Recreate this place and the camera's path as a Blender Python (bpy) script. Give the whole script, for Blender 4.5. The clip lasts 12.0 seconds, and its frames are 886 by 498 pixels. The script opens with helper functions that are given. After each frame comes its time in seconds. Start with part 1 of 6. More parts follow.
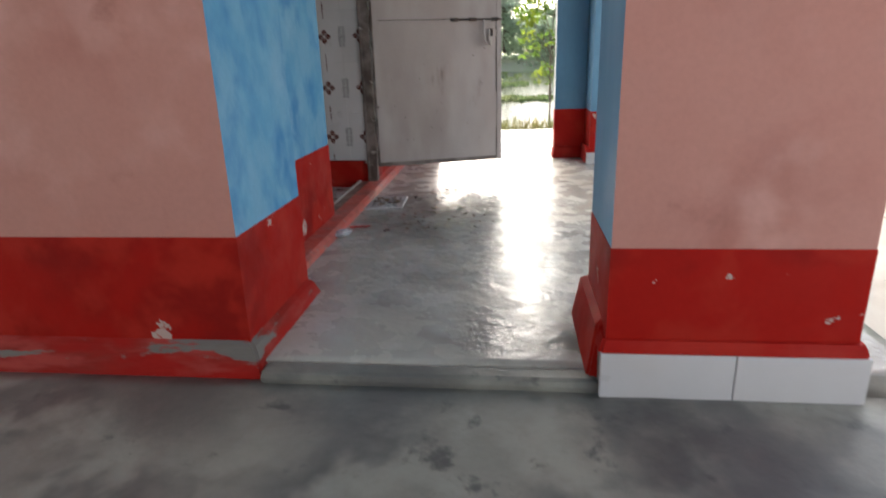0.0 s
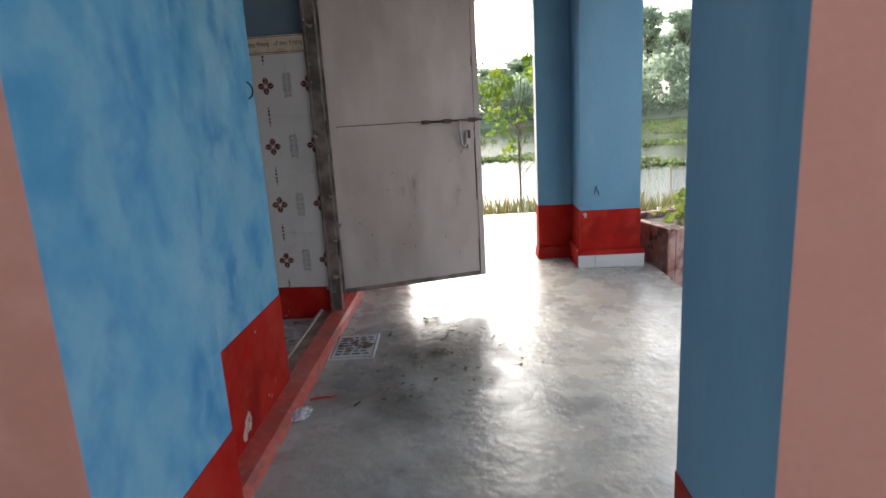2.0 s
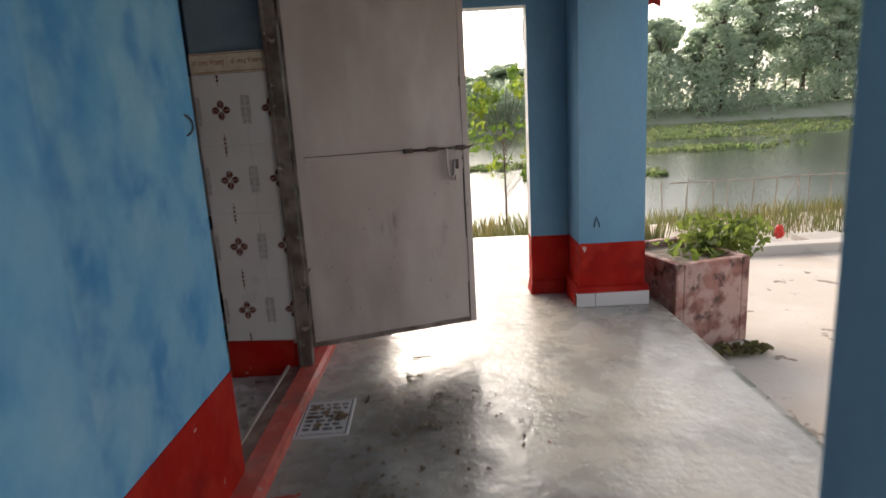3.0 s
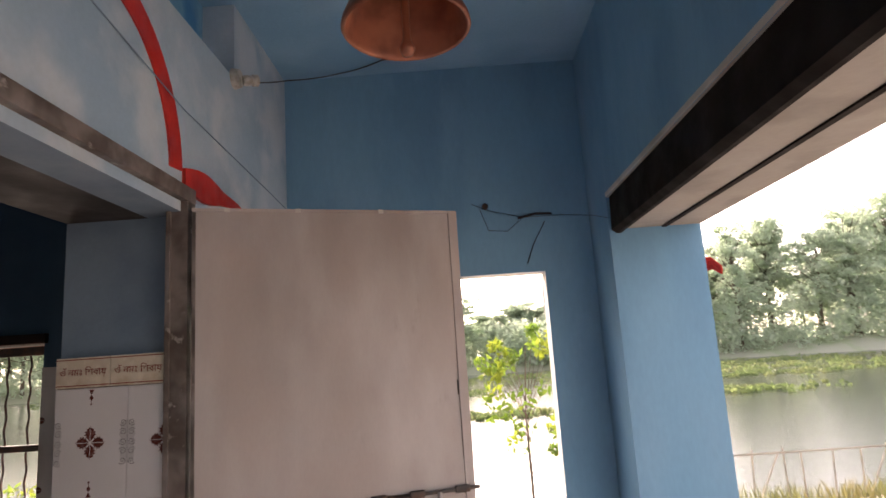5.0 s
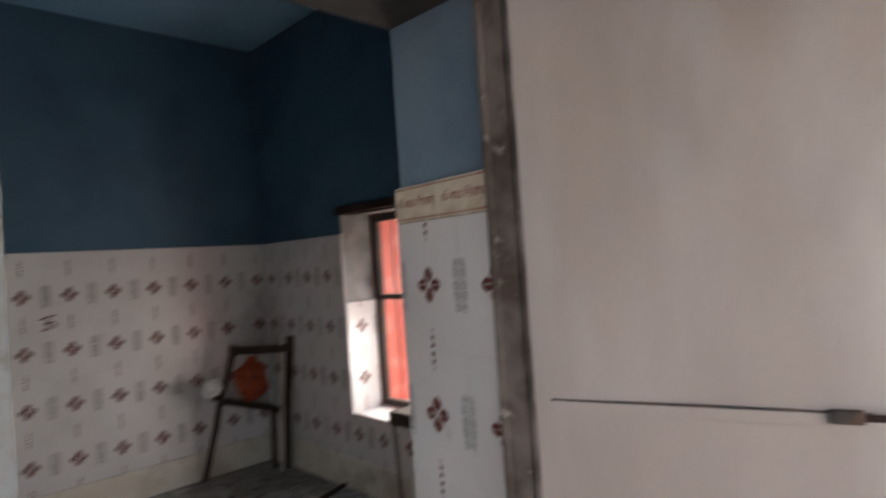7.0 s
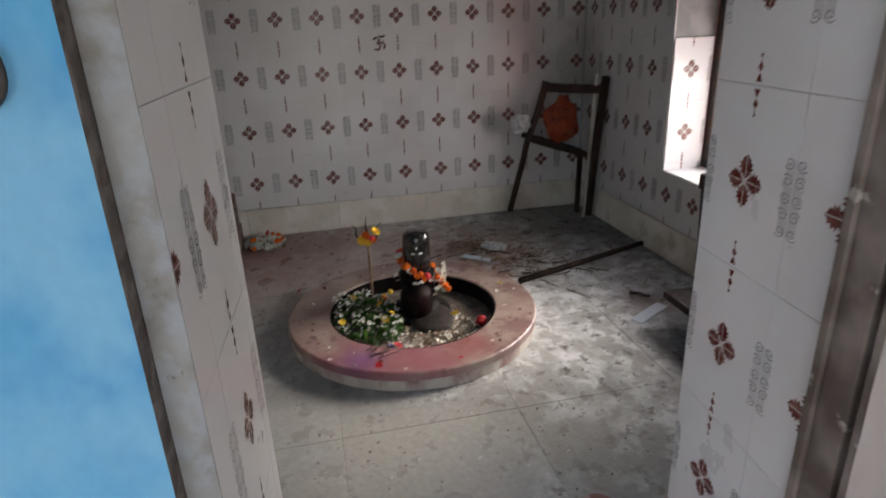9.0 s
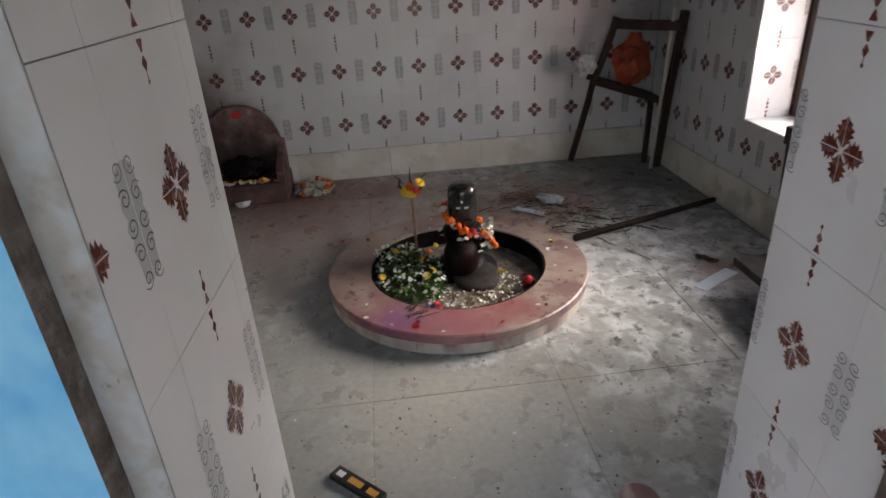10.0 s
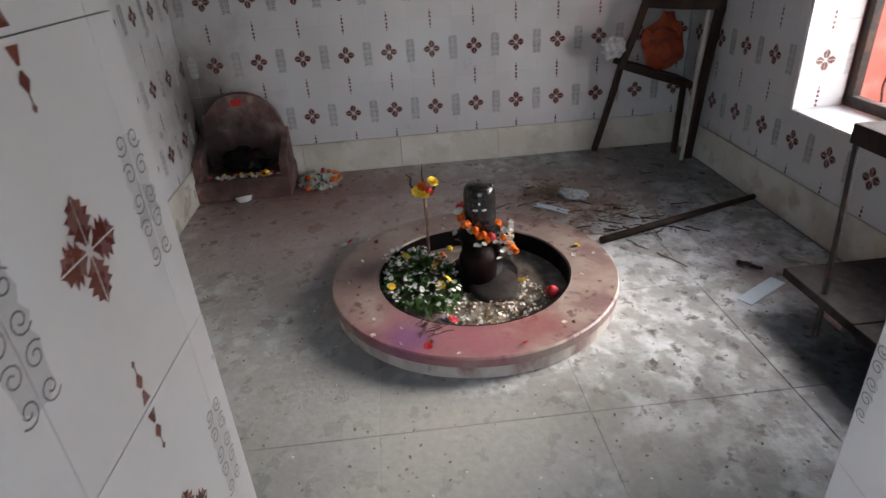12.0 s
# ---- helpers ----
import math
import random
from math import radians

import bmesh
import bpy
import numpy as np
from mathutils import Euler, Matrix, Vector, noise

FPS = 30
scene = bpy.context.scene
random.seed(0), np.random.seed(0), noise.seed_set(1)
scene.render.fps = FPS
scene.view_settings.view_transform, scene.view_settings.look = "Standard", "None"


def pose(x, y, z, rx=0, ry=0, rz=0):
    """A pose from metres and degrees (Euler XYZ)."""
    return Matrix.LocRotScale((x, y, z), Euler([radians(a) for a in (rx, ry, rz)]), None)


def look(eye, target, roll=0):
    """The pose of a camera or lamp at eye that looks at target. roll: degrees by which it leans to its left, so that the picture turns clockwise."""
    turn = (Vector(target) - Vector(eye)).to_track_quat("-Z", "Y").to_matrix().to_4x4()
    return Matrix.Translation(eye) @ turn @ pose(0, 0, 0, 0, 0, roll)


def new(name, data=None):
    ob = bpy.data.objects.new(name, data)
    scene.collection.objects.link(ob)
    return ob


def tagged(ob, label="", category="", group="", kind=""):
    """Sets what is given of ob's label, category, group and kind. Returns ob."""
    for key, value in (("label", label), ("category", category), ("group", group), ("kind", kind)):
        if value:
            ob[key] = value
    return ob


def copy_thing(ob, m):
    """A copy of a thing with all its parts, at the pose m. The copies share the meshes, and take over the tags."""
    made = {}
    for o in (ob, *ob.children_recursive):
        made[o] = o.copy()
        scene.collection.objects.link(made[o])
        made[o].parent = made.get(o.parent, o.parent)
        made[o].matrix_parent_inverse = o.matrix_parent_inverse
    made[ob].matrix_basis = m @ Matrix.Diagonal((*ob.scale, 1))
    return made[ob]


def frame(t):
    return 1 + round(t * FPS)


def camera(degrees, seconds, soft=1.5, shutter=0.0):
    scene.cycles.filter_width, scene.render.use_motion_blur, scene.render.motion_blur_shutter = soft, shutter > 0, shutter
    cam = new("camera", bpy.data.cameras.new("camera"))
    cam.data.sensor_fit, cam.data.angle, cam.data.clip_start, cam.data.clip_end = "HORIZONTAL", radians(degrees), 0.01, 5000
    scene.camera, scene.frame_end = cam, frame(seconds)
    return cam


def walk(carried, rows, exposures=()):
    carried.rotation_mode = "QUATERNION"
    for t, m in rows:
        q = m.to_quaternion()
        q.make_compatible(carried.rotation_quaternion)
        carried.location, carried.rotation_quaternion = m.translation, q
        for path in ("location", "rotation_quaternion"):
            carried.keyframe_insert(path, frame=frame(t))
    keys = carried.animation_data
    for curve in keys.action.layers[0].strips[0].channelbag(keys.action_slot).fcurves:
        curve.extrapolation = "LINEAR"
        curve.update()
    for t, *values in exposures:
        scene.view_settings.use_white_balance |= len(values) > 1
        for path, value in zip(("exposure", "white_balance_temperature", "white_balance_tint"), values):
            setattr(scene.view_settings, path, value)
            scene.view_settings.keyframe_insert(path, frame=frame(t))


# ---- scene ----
cam = camera(73.0, 12.0, soft=1.5, shutter=0.5)

PATH = [
    (0, (0.952, -1.211, 0.891), (0.731, 0.68, 0.278), -1.8),
    (0.5, (0.935, -1.122, 0.927), (0.627, 0.789, 0.425), -2.1),
    (1, (0.838, -0.866, 0.998), (0.566, 1.058, 0.528), -1.9),
    (1.5, (0.78, -0.695, 1.137), (0.653, 1.255, 0.712), -2.3),
    (2, (0.798, -0.448, 1.182), (0.705, 1.499, 0.735), -3.4),
    (2.5, (0.802, -0.252, 1.28), (0.687, 1.694, 0.831), -3.6),
    (3, (0.761, 0.038, 1.288), (0.736, 1.991, 0.857), -3.3),
    (3.5, (0.748, 0.349, 1.382), (0.764, 2.341, 1.21), -4.6),
    (3.7, (0.742, 0.479, 1.447), (0.778, 2.479, 1.419), -4.7),
    (5.3, (0.932, 1.217, 1.599), (0.812, 3.18, 1.966), -2.8),
    (5.5, (0.967, 1.308, 1.611), (0.729, 3.257, 1.992), -2.6),
    (6, (0.989, 1.532, 1.573), (0.486, 3.443, 1.878), -3.9),
    (6.5, (0.879, 1.742, 1.507), (0.031, 3.541, 1.718), -3.0),
    (7, (0.84, 1.946, 1.446), (-0.59, 3.344, 1.476), -3.9),
    (7.5, (0.845, 2.105, 1.434), (-0.889, 3.089, 1.276), -3.9),
    (7.7, (0.823, 2.146, 1.418), (-0.973, 3.003, 1.213), -3.6),
    (9.3, (0.552, 2.268, 1.33), (-1.258, 2.581, 0.54), -2.8),
    (9.5, (0.519, 2.289, 1.331), (-1.287, 2.548, 0.51), -3.2),
    (10, (0.45, 2.365, 1.323), (-1.338, 2.523, 0.442), -3.5),
    (10.5, (0.394, 2.371, 1.313), (-1.381, 2.466, 0.397), -3.6),
    (11, (0.307, 2.35, 1.309), (-1.452, 2.485, 0.366), -3.2),
    (11.5, (0.242, 2.341, 1.306), (-1.518, 2.505, 0.37), -3.2),
    (12, (0.187, 2.38, 1.313), (-1.575, 2.493, 0.373), -3.9),
]
walk(cam, [(t, look(eye, target, roll)) for t, eye, target, roll in PATH],
     exposures=[(0.0, 1.8, 6700, 10), (2.5, 1.5, 6500, 10), (3.5, 1.1, 7700, 19), (5.5, 2.45, 7800, 24), (6.5, 2.45, 7900, 22), (7.0, 2.6, 6800, 12), (7.5, 2.95, 6500, 10), (9.5, 2.55, 6500, 11), (12.0, 2.9, 6200, 10)])

# ---- light ----
world = bpy.data.worlds.new("sky")
scene.world = world
world.use_nodes = True
wn = world.node_tree
wn.nodes.clear()
sky = wn.nodes.new("ShaderNodeTexSky")
sky.sky_type, sky.sun_disc = "NISHITA", False
SUN_EL, SUN_AZ = radians(30), radians(-14)
sky.sun_elevation, sky.sun_rotation = SUN_EL, SUN_AZ
sky.air_density, sky.dust_density, sky.ozone_density = 1.0, 3.0, 1.0
bg = wn.nodes.new("ShaderNodeBackground")
bg.inputs["Strength"].default_value = 0.15
wo = wn.nodes.new("ShaderNodeOutputWorld")
haze = wn.nodes.new("ShaderNodeHueSaturation")
haze.inputs["Saturation"].default_value = 0.45
wn.links.new(sky.outputs["Color"], haze.inputs["Color"])
wn.links.new(haze.outputs["Color"], bg.inputs["Color"])
wn.links.new(bg.outputs["Background"], wo.inputs["Surface"])
sun = new("sun", bpy.data.lights.new("sun", "SUN"))
sun.data.energy, sun.data.angle, sun.data.color = 0.6, radians(25), (1.0, 0.93, 0.82)
sun_dir = Vector((math.sin(SUN_AZ) * math.cos(SUN_EL), math.cos(SUN_AZ) * math.cos(SUN_EL), math.sin(SUN_EL)))
sun.matrix_world = look(sun_dir * 30, (0, 0, 0))
# added area lamp low in the shrine window opening, standing in for sky light
window_fill = new("window_fill", bpy.data.lights.new("window_fill", "AREA"))
window_fill.data.shape, window_fill.data.size, window_fill.data.size_y = "RECTANGLE", 0.48, 0.40
window_fill.data.energy, window_fill.data.color = 3.0, (1.0, 0.97, 0.93)
window_fill.matrix_world = look((-1.60, 4.655, 0.77), (-1.75, 1.5, 0.85))


# ---- materials ----
def mat(name, base, rough=0.6, metal=0.0, blotch=None, blotch_scale=2.0, blotch_at=(0.45, 0.65), grain=0.08, grain_scale=60.0,
        bump=0.15, bump_scale=40.0, spots=None, spot_scale=9.0, spot_at=(0.62, 0.68), rough_var=0.15, spec=0.5, vary=0.0, stretch=None, patches=(), blotch_detail=3.0):
    """A painted, plastered, stone or metal surface: base colour, large stains, small spots, local patches of stain and
    painted shade, grain and fine relief, in metres.
    """
    m = bpy.data.materials.new(name)
    m.use_nodes = True
    nt = m.node_tree
    b = nt.nodes["Principled BSDF"]
    tc = nt.nodes.new("ShaderNodeTexCoord")
    geo = nt.nodes.new("ShaderNodeNewGeometry")
    vec = geo.outputs["Position"]
    if stretch:
        mp = nt.nodes.new("ShaderNodeMapping")
        mp.inputs["Scale"].default_value = stretch
        nt.links.new(vec, mp.inputs["Vector"])
        vec = mp.outputs["Vector"]

    def noise_tex(scale, detail=4.0, rough_n=0.55, off=0.0):
        n = nt.nodes.new("ShaderNodeTexNoise")
        n.inputs["Scale"].default_value, n.inputs["Detail"].default_value, n.inputs["Roughness"].default_value = scale, detail, rough_n
        n.inputs["Distortion"].default_value = off
        nt.links.new(vec, n.inputs["Vector"])
        return n.outputs["Fac"]

    def ramp(src, lo, hi):
        r = nt.nodes.new("ShaderNodeMapRange")
        r.interpolation_type = "SMOOTHSTEP"
        r.inputs["From Min"].default_value, r.inputs["From Max"].default_value = lo, hi
        nt.links.new(src, r.inputs["Value"])
        return r.outputs["Result"]

    def mix(fac, a, c, mode="MIX"):
        x = nt.nodes.new("ShaderNodeMix")
        x.data_type, x.blend_type = "RGBA", mode
        for s, v in ((x.inputs[0], fac), (x.inputs[6], a), (x.inputs[7], c)):
            if isinstance(v, (int, float)):
                s.default_value = v
            elif isinstance(v, tuple):
                s.default_value = (*v, 1.0) if len(v) == 3 else v
            else:
                nt.links.new(v, s)
        return x.outputs[2]

    col = base
    if blotch:
        for i, bc in enumerate(blotch if isinstance(blotch, list) else [blotch]):
            col = mix(ramp(noise_tex(blotch_scale * (1 + 0.9 * i), blotch_detail, 0.5, 0.15), *blotch_at), col, bc)
    if spots:
        col = mix(ramp(noise_tex(spot_scale, 5.0, 0.6, 0.2), *spot_at), col, spots)
    for centre, radius, pc in patches:
        d = nt.nodes.new("ShaderNodeVectorMath")
        d.operation = "DISTANCE"
        d.inputs[1].default_value = centre
        nt.links.new(geo.outputs["Position"], d.inputs[0])
        wob = nt.nodes.new("ShaderNodeMath")
        wob.operation, wob.inputs[1].default_value = "MULTIPLY_ADD", radius * 1.5
        nt.links.new(noise_tex(4.0, 6.0, 0.65), wob.inputs[0])
        nt.links.new(d.outputs["Value"], wob.inputs[2])
        inv = nt.nodes.new("ShaderNodeMath")
        inv.operation, inv.inputs[0].default_value = "SUBTRACT", 1.0
        nt.links.new(ramp(wob.outputs["Value"], radius * 0.9, radius * 1.9), inv.inputs[1])
        half = nt.nodes.new("ShaderNodeMath")
        half.operation, half.inputs[1].default_value = "MULTIPLY", 0.75
        nt.links.new(inv.outputs["Value"], half.inputs[0])
        col = mix(half.outputs["Value"], col, pc)
    g = noise_tex(grain_scale, 3.0)
    gm = nt.nodes.new("ShaderNodeMapRange")
    gm.inputs["To Min"].default_value, gm.inputs["To Max"].default_value = 1 - grain, 1 + grain
    nt.links.new(g, gm.inputs["Value"])
    fac = gm.outputs["Result"]
    if vary:
        oi = nt.nodes.new("ShaderNodeObjectInfo")
        vr = nt.nodes.new("ShaderNodeMapRange")
        vr.inputs["To Min"].default_value, vr.inputs["To Max"].default_value = 1 - vary, 1 + vary
        nt.links.new(oi.outputs["Random"], vr.inputs["Value"])
        mu = nt.nodes.new("ShaderNodeMath")
        mu.operation = "MULTIPLY"
        nt.links.new(fac, mu.inputs[0])
        nt.links.new(vr.outputs["Result"], mu.inputs[1])
        fac = mu.outputs["Value"]
    vm = nt.nodes.new("ShaderNodeVectorMath")
    vm.operation = "SCALE"
    if isinstance(col, tuple):
        vm.inputs[0].default_value = col
    else:
        nt.links.new(col, vm.inputs[0])
    nt.links.new(fac, vm.inputs["Scale"])
    nt.links.new(vm.outputs["Vector"], b.inputs["Base Color"])
    rr = nt.nodes.new("ShaderNodeMapRange")
    rr.inputs["From Min"].default_value, rr.inputs["From Max"].default_value = 0.3, 0.7
    rr.inputs["To Min"].default_value, rr.inputs["To Max"].default_value = max(0.02, rough - rough_var), min(1.0, rough + rough_var)
    nt.links.new(noise_tex(blotch_scale * 2.3, 4.0), rr.inputs["Value"])
    nt.links.new(rr.outputs["Result"], b.inputs["Roughness"])
    b.inputs["Metallic"].default_value = metal
    b.inputs["Specular IOR Level"].default_value = spec
    if bump:
        bp = nt.nodes.new("ShaderNodeBump")
        bp.inputs["Strength"].default_value, bp.inputs["Distance"].default_value = bump, 0.01
        nt.links.new(noise_tex(bump_scale, 5.0), bp.inputs["Height"])
        nt.links.new(bp.outputs["Normal"], b.inputs["Normal"])
    return m


BLUE = mat("blue_limewash", (0.085, 0.30, 0.50), 0.75, spec=0.2, blotch=[(0.20, 0.43, 0.58), (0.055, 0.235, 0.46), (0.17, 0.38, 0.54)], blotch_scale=2.6, blotch_at=(0.39, 0.67), blotch_detail=3.2, spots=(0.25, 0.45, 0.58), spot_scale=2.6, spot_at=(0.52, 0.80), bump=0.12, bump_scale=25, stretch=(1, 1, 0.8))
BLUE_UP = mat("pale_blue_paint", (0.16, 0.33, 0.48), 0.75, blotch=(0.21, 0.39, 0.54), blotch_scale=1.5, bump=0.1, bump_scale=25)
PINK = mat("pink_paint", (0.50, 0.235, 0.195), 0.7, blotch=[(0.42, 0.175, 0.14), (0.55, 0.285, 0.245)], spots=(0.36, 0.15, 0.12), spot_scale=3.2, spot_at=(0.60, 0.74), blotch_scale=2.2, blotch_at=(0.5, 0.75), bump=0.1, bump_scale=22)
RED = mat("red_oxide_paint", (0.36, 0.010, 0.006), 0.6, spec=0.12, blotch=[(0.25, 0.010, 0.007), (0.40, 0.022, 0.013)], blotch_scale=3, spots=(0.48, 0.36, 0.32), spot_scale=6.5, spot_at=(0.665, 0.675), bump=0.15, bump_scale=18)
RED_FOOT = mat("chipped_red_cement_foot", (0.33, 0.012, 0.008), 0.7, spec=0.12, blotch=[(0.22, 0.03, 0.022), (0.36, 0.05, 0.04)], blotch_scale=4, spots=(0.17, 0.155, 0.14), spot_scale=5, spot_at=(0.555, 0.60), bump=0.5, bump_scale=16, stretch=(0.6, 0.6, 2.2))
# dark patches: damp stains, the middle ones also painting the door leaf's reflection
CEMENT = mat("polished_cement_floor", (0.40, 0.375, 0.325), 0.265, patches=[((0.55, 2.80, 0), 0.30, (0.12, 0.10, 0.075)), ((0.50, 1.80, 0), 0.22, (0.12, 0.11, 0.095)), ((0.60, 2.42, 0), 0.42, (0.07, 0.06, 0.048)), ((0.66, 2.7, 0), 0.22, (0.065, 0.055, 0.042)), ((0.25, 2.0, 0), 0.3, (0.15, 0.14, 0.125)), ((1.10, 0.58, 0), 0.20, (0.06, 0.055, 0.045))], blotch=[(0.25, 0.24, 0.22), (0.44, 0.425, 0.39)], blotch_scale=2.6, blotch_at=(0.45, 0.7), spots=(0.15, 0.14, 0.12), spot_scale=6, spot_at=(0.66, 0.75), bump=0.42, bump_scale=21, rough_var=0.17)
CEMENT_DARK = mat("worn_cement", (0.23, 0.22, 0.19), 0.5, patches=[((1.55, -0.05, -0.05), 0.4, (0.07, 0.075, 0.08)), ((0.6, 0.30, -0.05), 0.35, (0.09, 0.088, 0.085)), ((1.3, 0.2, -0.05), 0.25, (0.06, 0.06, 0.06)), ((0.0, 0.25, -0.05), 0.3, (0.10, 0.10, 0.09))], blotch=[(0.12, 0.115, 0.105), (0.28, 0.27, 0.23)], blotch_scale=2.6, spots=(0.09, 0.085, 0.08), spot_scale=7, spot_at=(0.6, 0.72), bump=0.3, bump_scale=20)
# dark patches: two behind the altar, one painting the chair corner's shade
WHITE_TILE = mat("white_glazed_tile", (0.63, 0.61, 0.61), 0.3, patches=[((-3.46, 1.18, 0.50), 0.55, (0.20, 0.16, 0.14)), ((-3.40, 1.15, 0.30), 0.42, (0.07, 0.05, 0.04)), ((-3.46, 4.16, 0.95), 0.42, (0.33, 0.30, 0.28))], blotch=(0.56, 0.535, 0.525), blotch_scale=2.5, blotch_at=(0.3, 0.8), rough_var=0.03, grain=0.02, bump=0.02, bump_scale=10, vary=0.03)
GROUT_PALE = mat("white_cement_joint", (0.46, 0.44, 0.43), 0.8, bump=0.1)
GROUT = mat("grey_cement_grout", (0.22, 0.19, 0.17), 0.9, bump=0.3, bump_scale=80)
JAMB = mat("blue_splashed_grimy_steel", (0.25, 0.24, 0.23), 0.65, 0.05, blotch=[(0.19, 0.175, 0.16), (0.27, 0.285, 0.30)], blotch_scale=16, blotch_at=(0.4, 0.7), spots=(0.10, 0.08, 0.07), spot_scale=15, bump=0.25)
STEEL = mat("dull_painted_steel_sheet", (0.395, 0.33, 0.30), 0.58, 0.08, blotch=[(0.31, 0.255, 0.23), (0.45, 0.40, 0.375)], blotch_scale=2.0, blotch_at=(0.4, 0.72), spots=(0.20, 0.15, 0.12), spot_scale=6, spot_at=(0.62, 0.80), bump=0.08, bump_scale=6, grain=0.05, grain_scale=120, stretch=(1, 1, 0.35))
STEEL_FRAME = mat("grimy_painted_steel", (0.24, 0.20, 0.18), 0.55, 0.2, blotch=(0.10, 0.075, 0.062), blotch_scale=7, blotch_at=(0.35, 0.6), spots=(0.38, 0.34, 0.31), spot_scale=14, bump=0.2)
DARKIRON = mat("dark_rusty_iron", (0.045, 0.038, 0.035), 0.55, 0.4, blotch=(0.09, 0.05, 0.035), blotch_scale=20, bump=0.2)
# patches: brown stains, plus painted shade at bench, chair corner and ring's left
MARBLE = mat("worn_shaded_white_marble", (0.49, 0.495, 0.50), 0.38, patches=[((-3.0, 1.7, 0), 1.3, (0.22, 0.13, 0.10)), ((-1.35, 1.75, 0), 1.55, (0.24, 0.23, 0.22)), ((-2.4, 1.75, 0), 0.6, (0.36, 0.30, 0.27)), ((-0.75, 2.45, 0), 0.6, (0.30, 0.295, 0.285)), ((-0.95, 2.1, 0), 0.9, (0.24, 0.235, 0.225)), ((-1.15, 2.85, 0), 0.22, (0.20, 0.18, 0.16)), ((-0.9, 2.55, 0), 0.5, (0.34, 0.33, 0.315)), ((-2.8, 2.4, 0), 0.95, (0.40, 0.31, 0.27)), ((-1.0, 3.80, 0), 0.6, (0.045, 0.04, 0.037)), ((-0.9, 3.0, 0), 0.35, (0.33, 0.31, 0.28)), ((-1.0, 2.4, 0), 0.4, (0.36, 0.34, 0.305)), ((-3.3, 1.8, 0), 0.22, (0.11, 0.06, 0.05)), ((-3.2, 3.9, 0), 1.0, (0.10, 0.085, 0.072)), ((-2.72, 3.12, 0), 0.60, (0.20, 0.12, 0.085)), ((-3.15, 1.95, 0), 0.65, (0.19, 0.085, 0.07)), ((-1.95, 2.64, 0), 0.62, (0.42, 0.39, 0.37)), ((-1.75, 3.75, 0), 0.16, (0.17, 0.11, 0.085))], blotch=[(0.29, 0.285, 0.275), (0.57, 0.575, 0.58), (0.31, 0.30, 0.285)], blotch_scale=4.2, blotch_at=(0.44, 0.60), blotch_detail=6.0, spots=(0.15, 0.135, 0.12), spot_scale=17.0, spot_at=(0.56, 0.66), bump=0.3, bump_scale=30, grain=0.2, grain_scale=45, rough_var=0.2, vary=0.06)
MUD = mat("dried_brown_mud", (0.17, 0.135, 0.095), 0.9, spec=0.1, blotch=(0.24, 0.19, 0.14), blotch_scale=20, bump=0.4)
SAND = mat("sandy_ground", (0.55, 0.48, 0.41), 0.9, blotch=[(0.45, 0.38, 0.315), (0.60, 0.54, 0.475)], blotch_scale=0.7, spots=(0.24, 0.19, 0.15), spot_scale=5, bump=0.5, bump_scale=12)
BEAM = mat("black_brown_beam_paint", (0.011, 0.0075, 0.0065), 0.75, spec=0.12, blotch=(0.018, 0.012, 0.010), blotch_scale=4, bump=0.1)
PLASTER = mat("bare_grey_plaster", (0.34, 0.31, 0.28), 0.85, blotch=(0.26, 0.235, 0.21), blotch_scale=3, bump=0.25, bump_scale=30)
WATER = mat("pond_water", (0.06, 0.07, 0.06), 0.10, grain=0.02, bump=1.0, bump_scale=5.0, rough_var=0.03, stretch=(1, 2.5, 1))

BROWN = mat("maroon_tile_print", (0.11, 0.025, 0.018), 0.25, blotch=(0.15, 0.045, 0.03), blotch_scale=30, grain=0.1, bump=0)
GREY_PRINT = mat("grey_scroll_print", (0.47, 0.455, 0.455), 0.3, grain=0.12, grain_scale=120, bump=0)
CREAM_TILE = mat("cream_border_tile", (0.66, 0.58, 0.46), 0.22, blotch=(0.56, 0.46, 0.34), blotch_scale=14, bump=0.02)
LETTER = mat("red_brown_lettering", (0.24, 0.035, 0.02), 0.3, grain=0.1, bump=0)
STONE_BLACK = mat("oiled_black_stone", (0.012, 0.010, 0.010), 0.22, blotch=(0.02, 0.015, 0.013), blotch_scale=9, bump=0.08, bump_scale=30)
STONE_BASE = mat("oily_dark_stone", (0.003, 0.002, 0.002), 0.55, spec=0.1, blotch=[(0.010, 0.002, 0.002), (0.004, 0.003, 0.003)], blotch_scale=8, bump=0.2, bump_scale=20)
BANK_GREEN = mat("green_bank_earth", (0.34, 0.35, 0.28), 0.9, blotch=(0.28, 0.33, 0.22), blotch_scale=0.4, bump=0.3, bump_scale=2)
STONE_SLAB = mat("worn_grey_brown_stone", (0.034, 0.026, 0.023), 0.7, spec=0.2, blotch=(0.018, 0.012, 0.011), blotch_scale=12, bump=0.2, bump_scale=25)
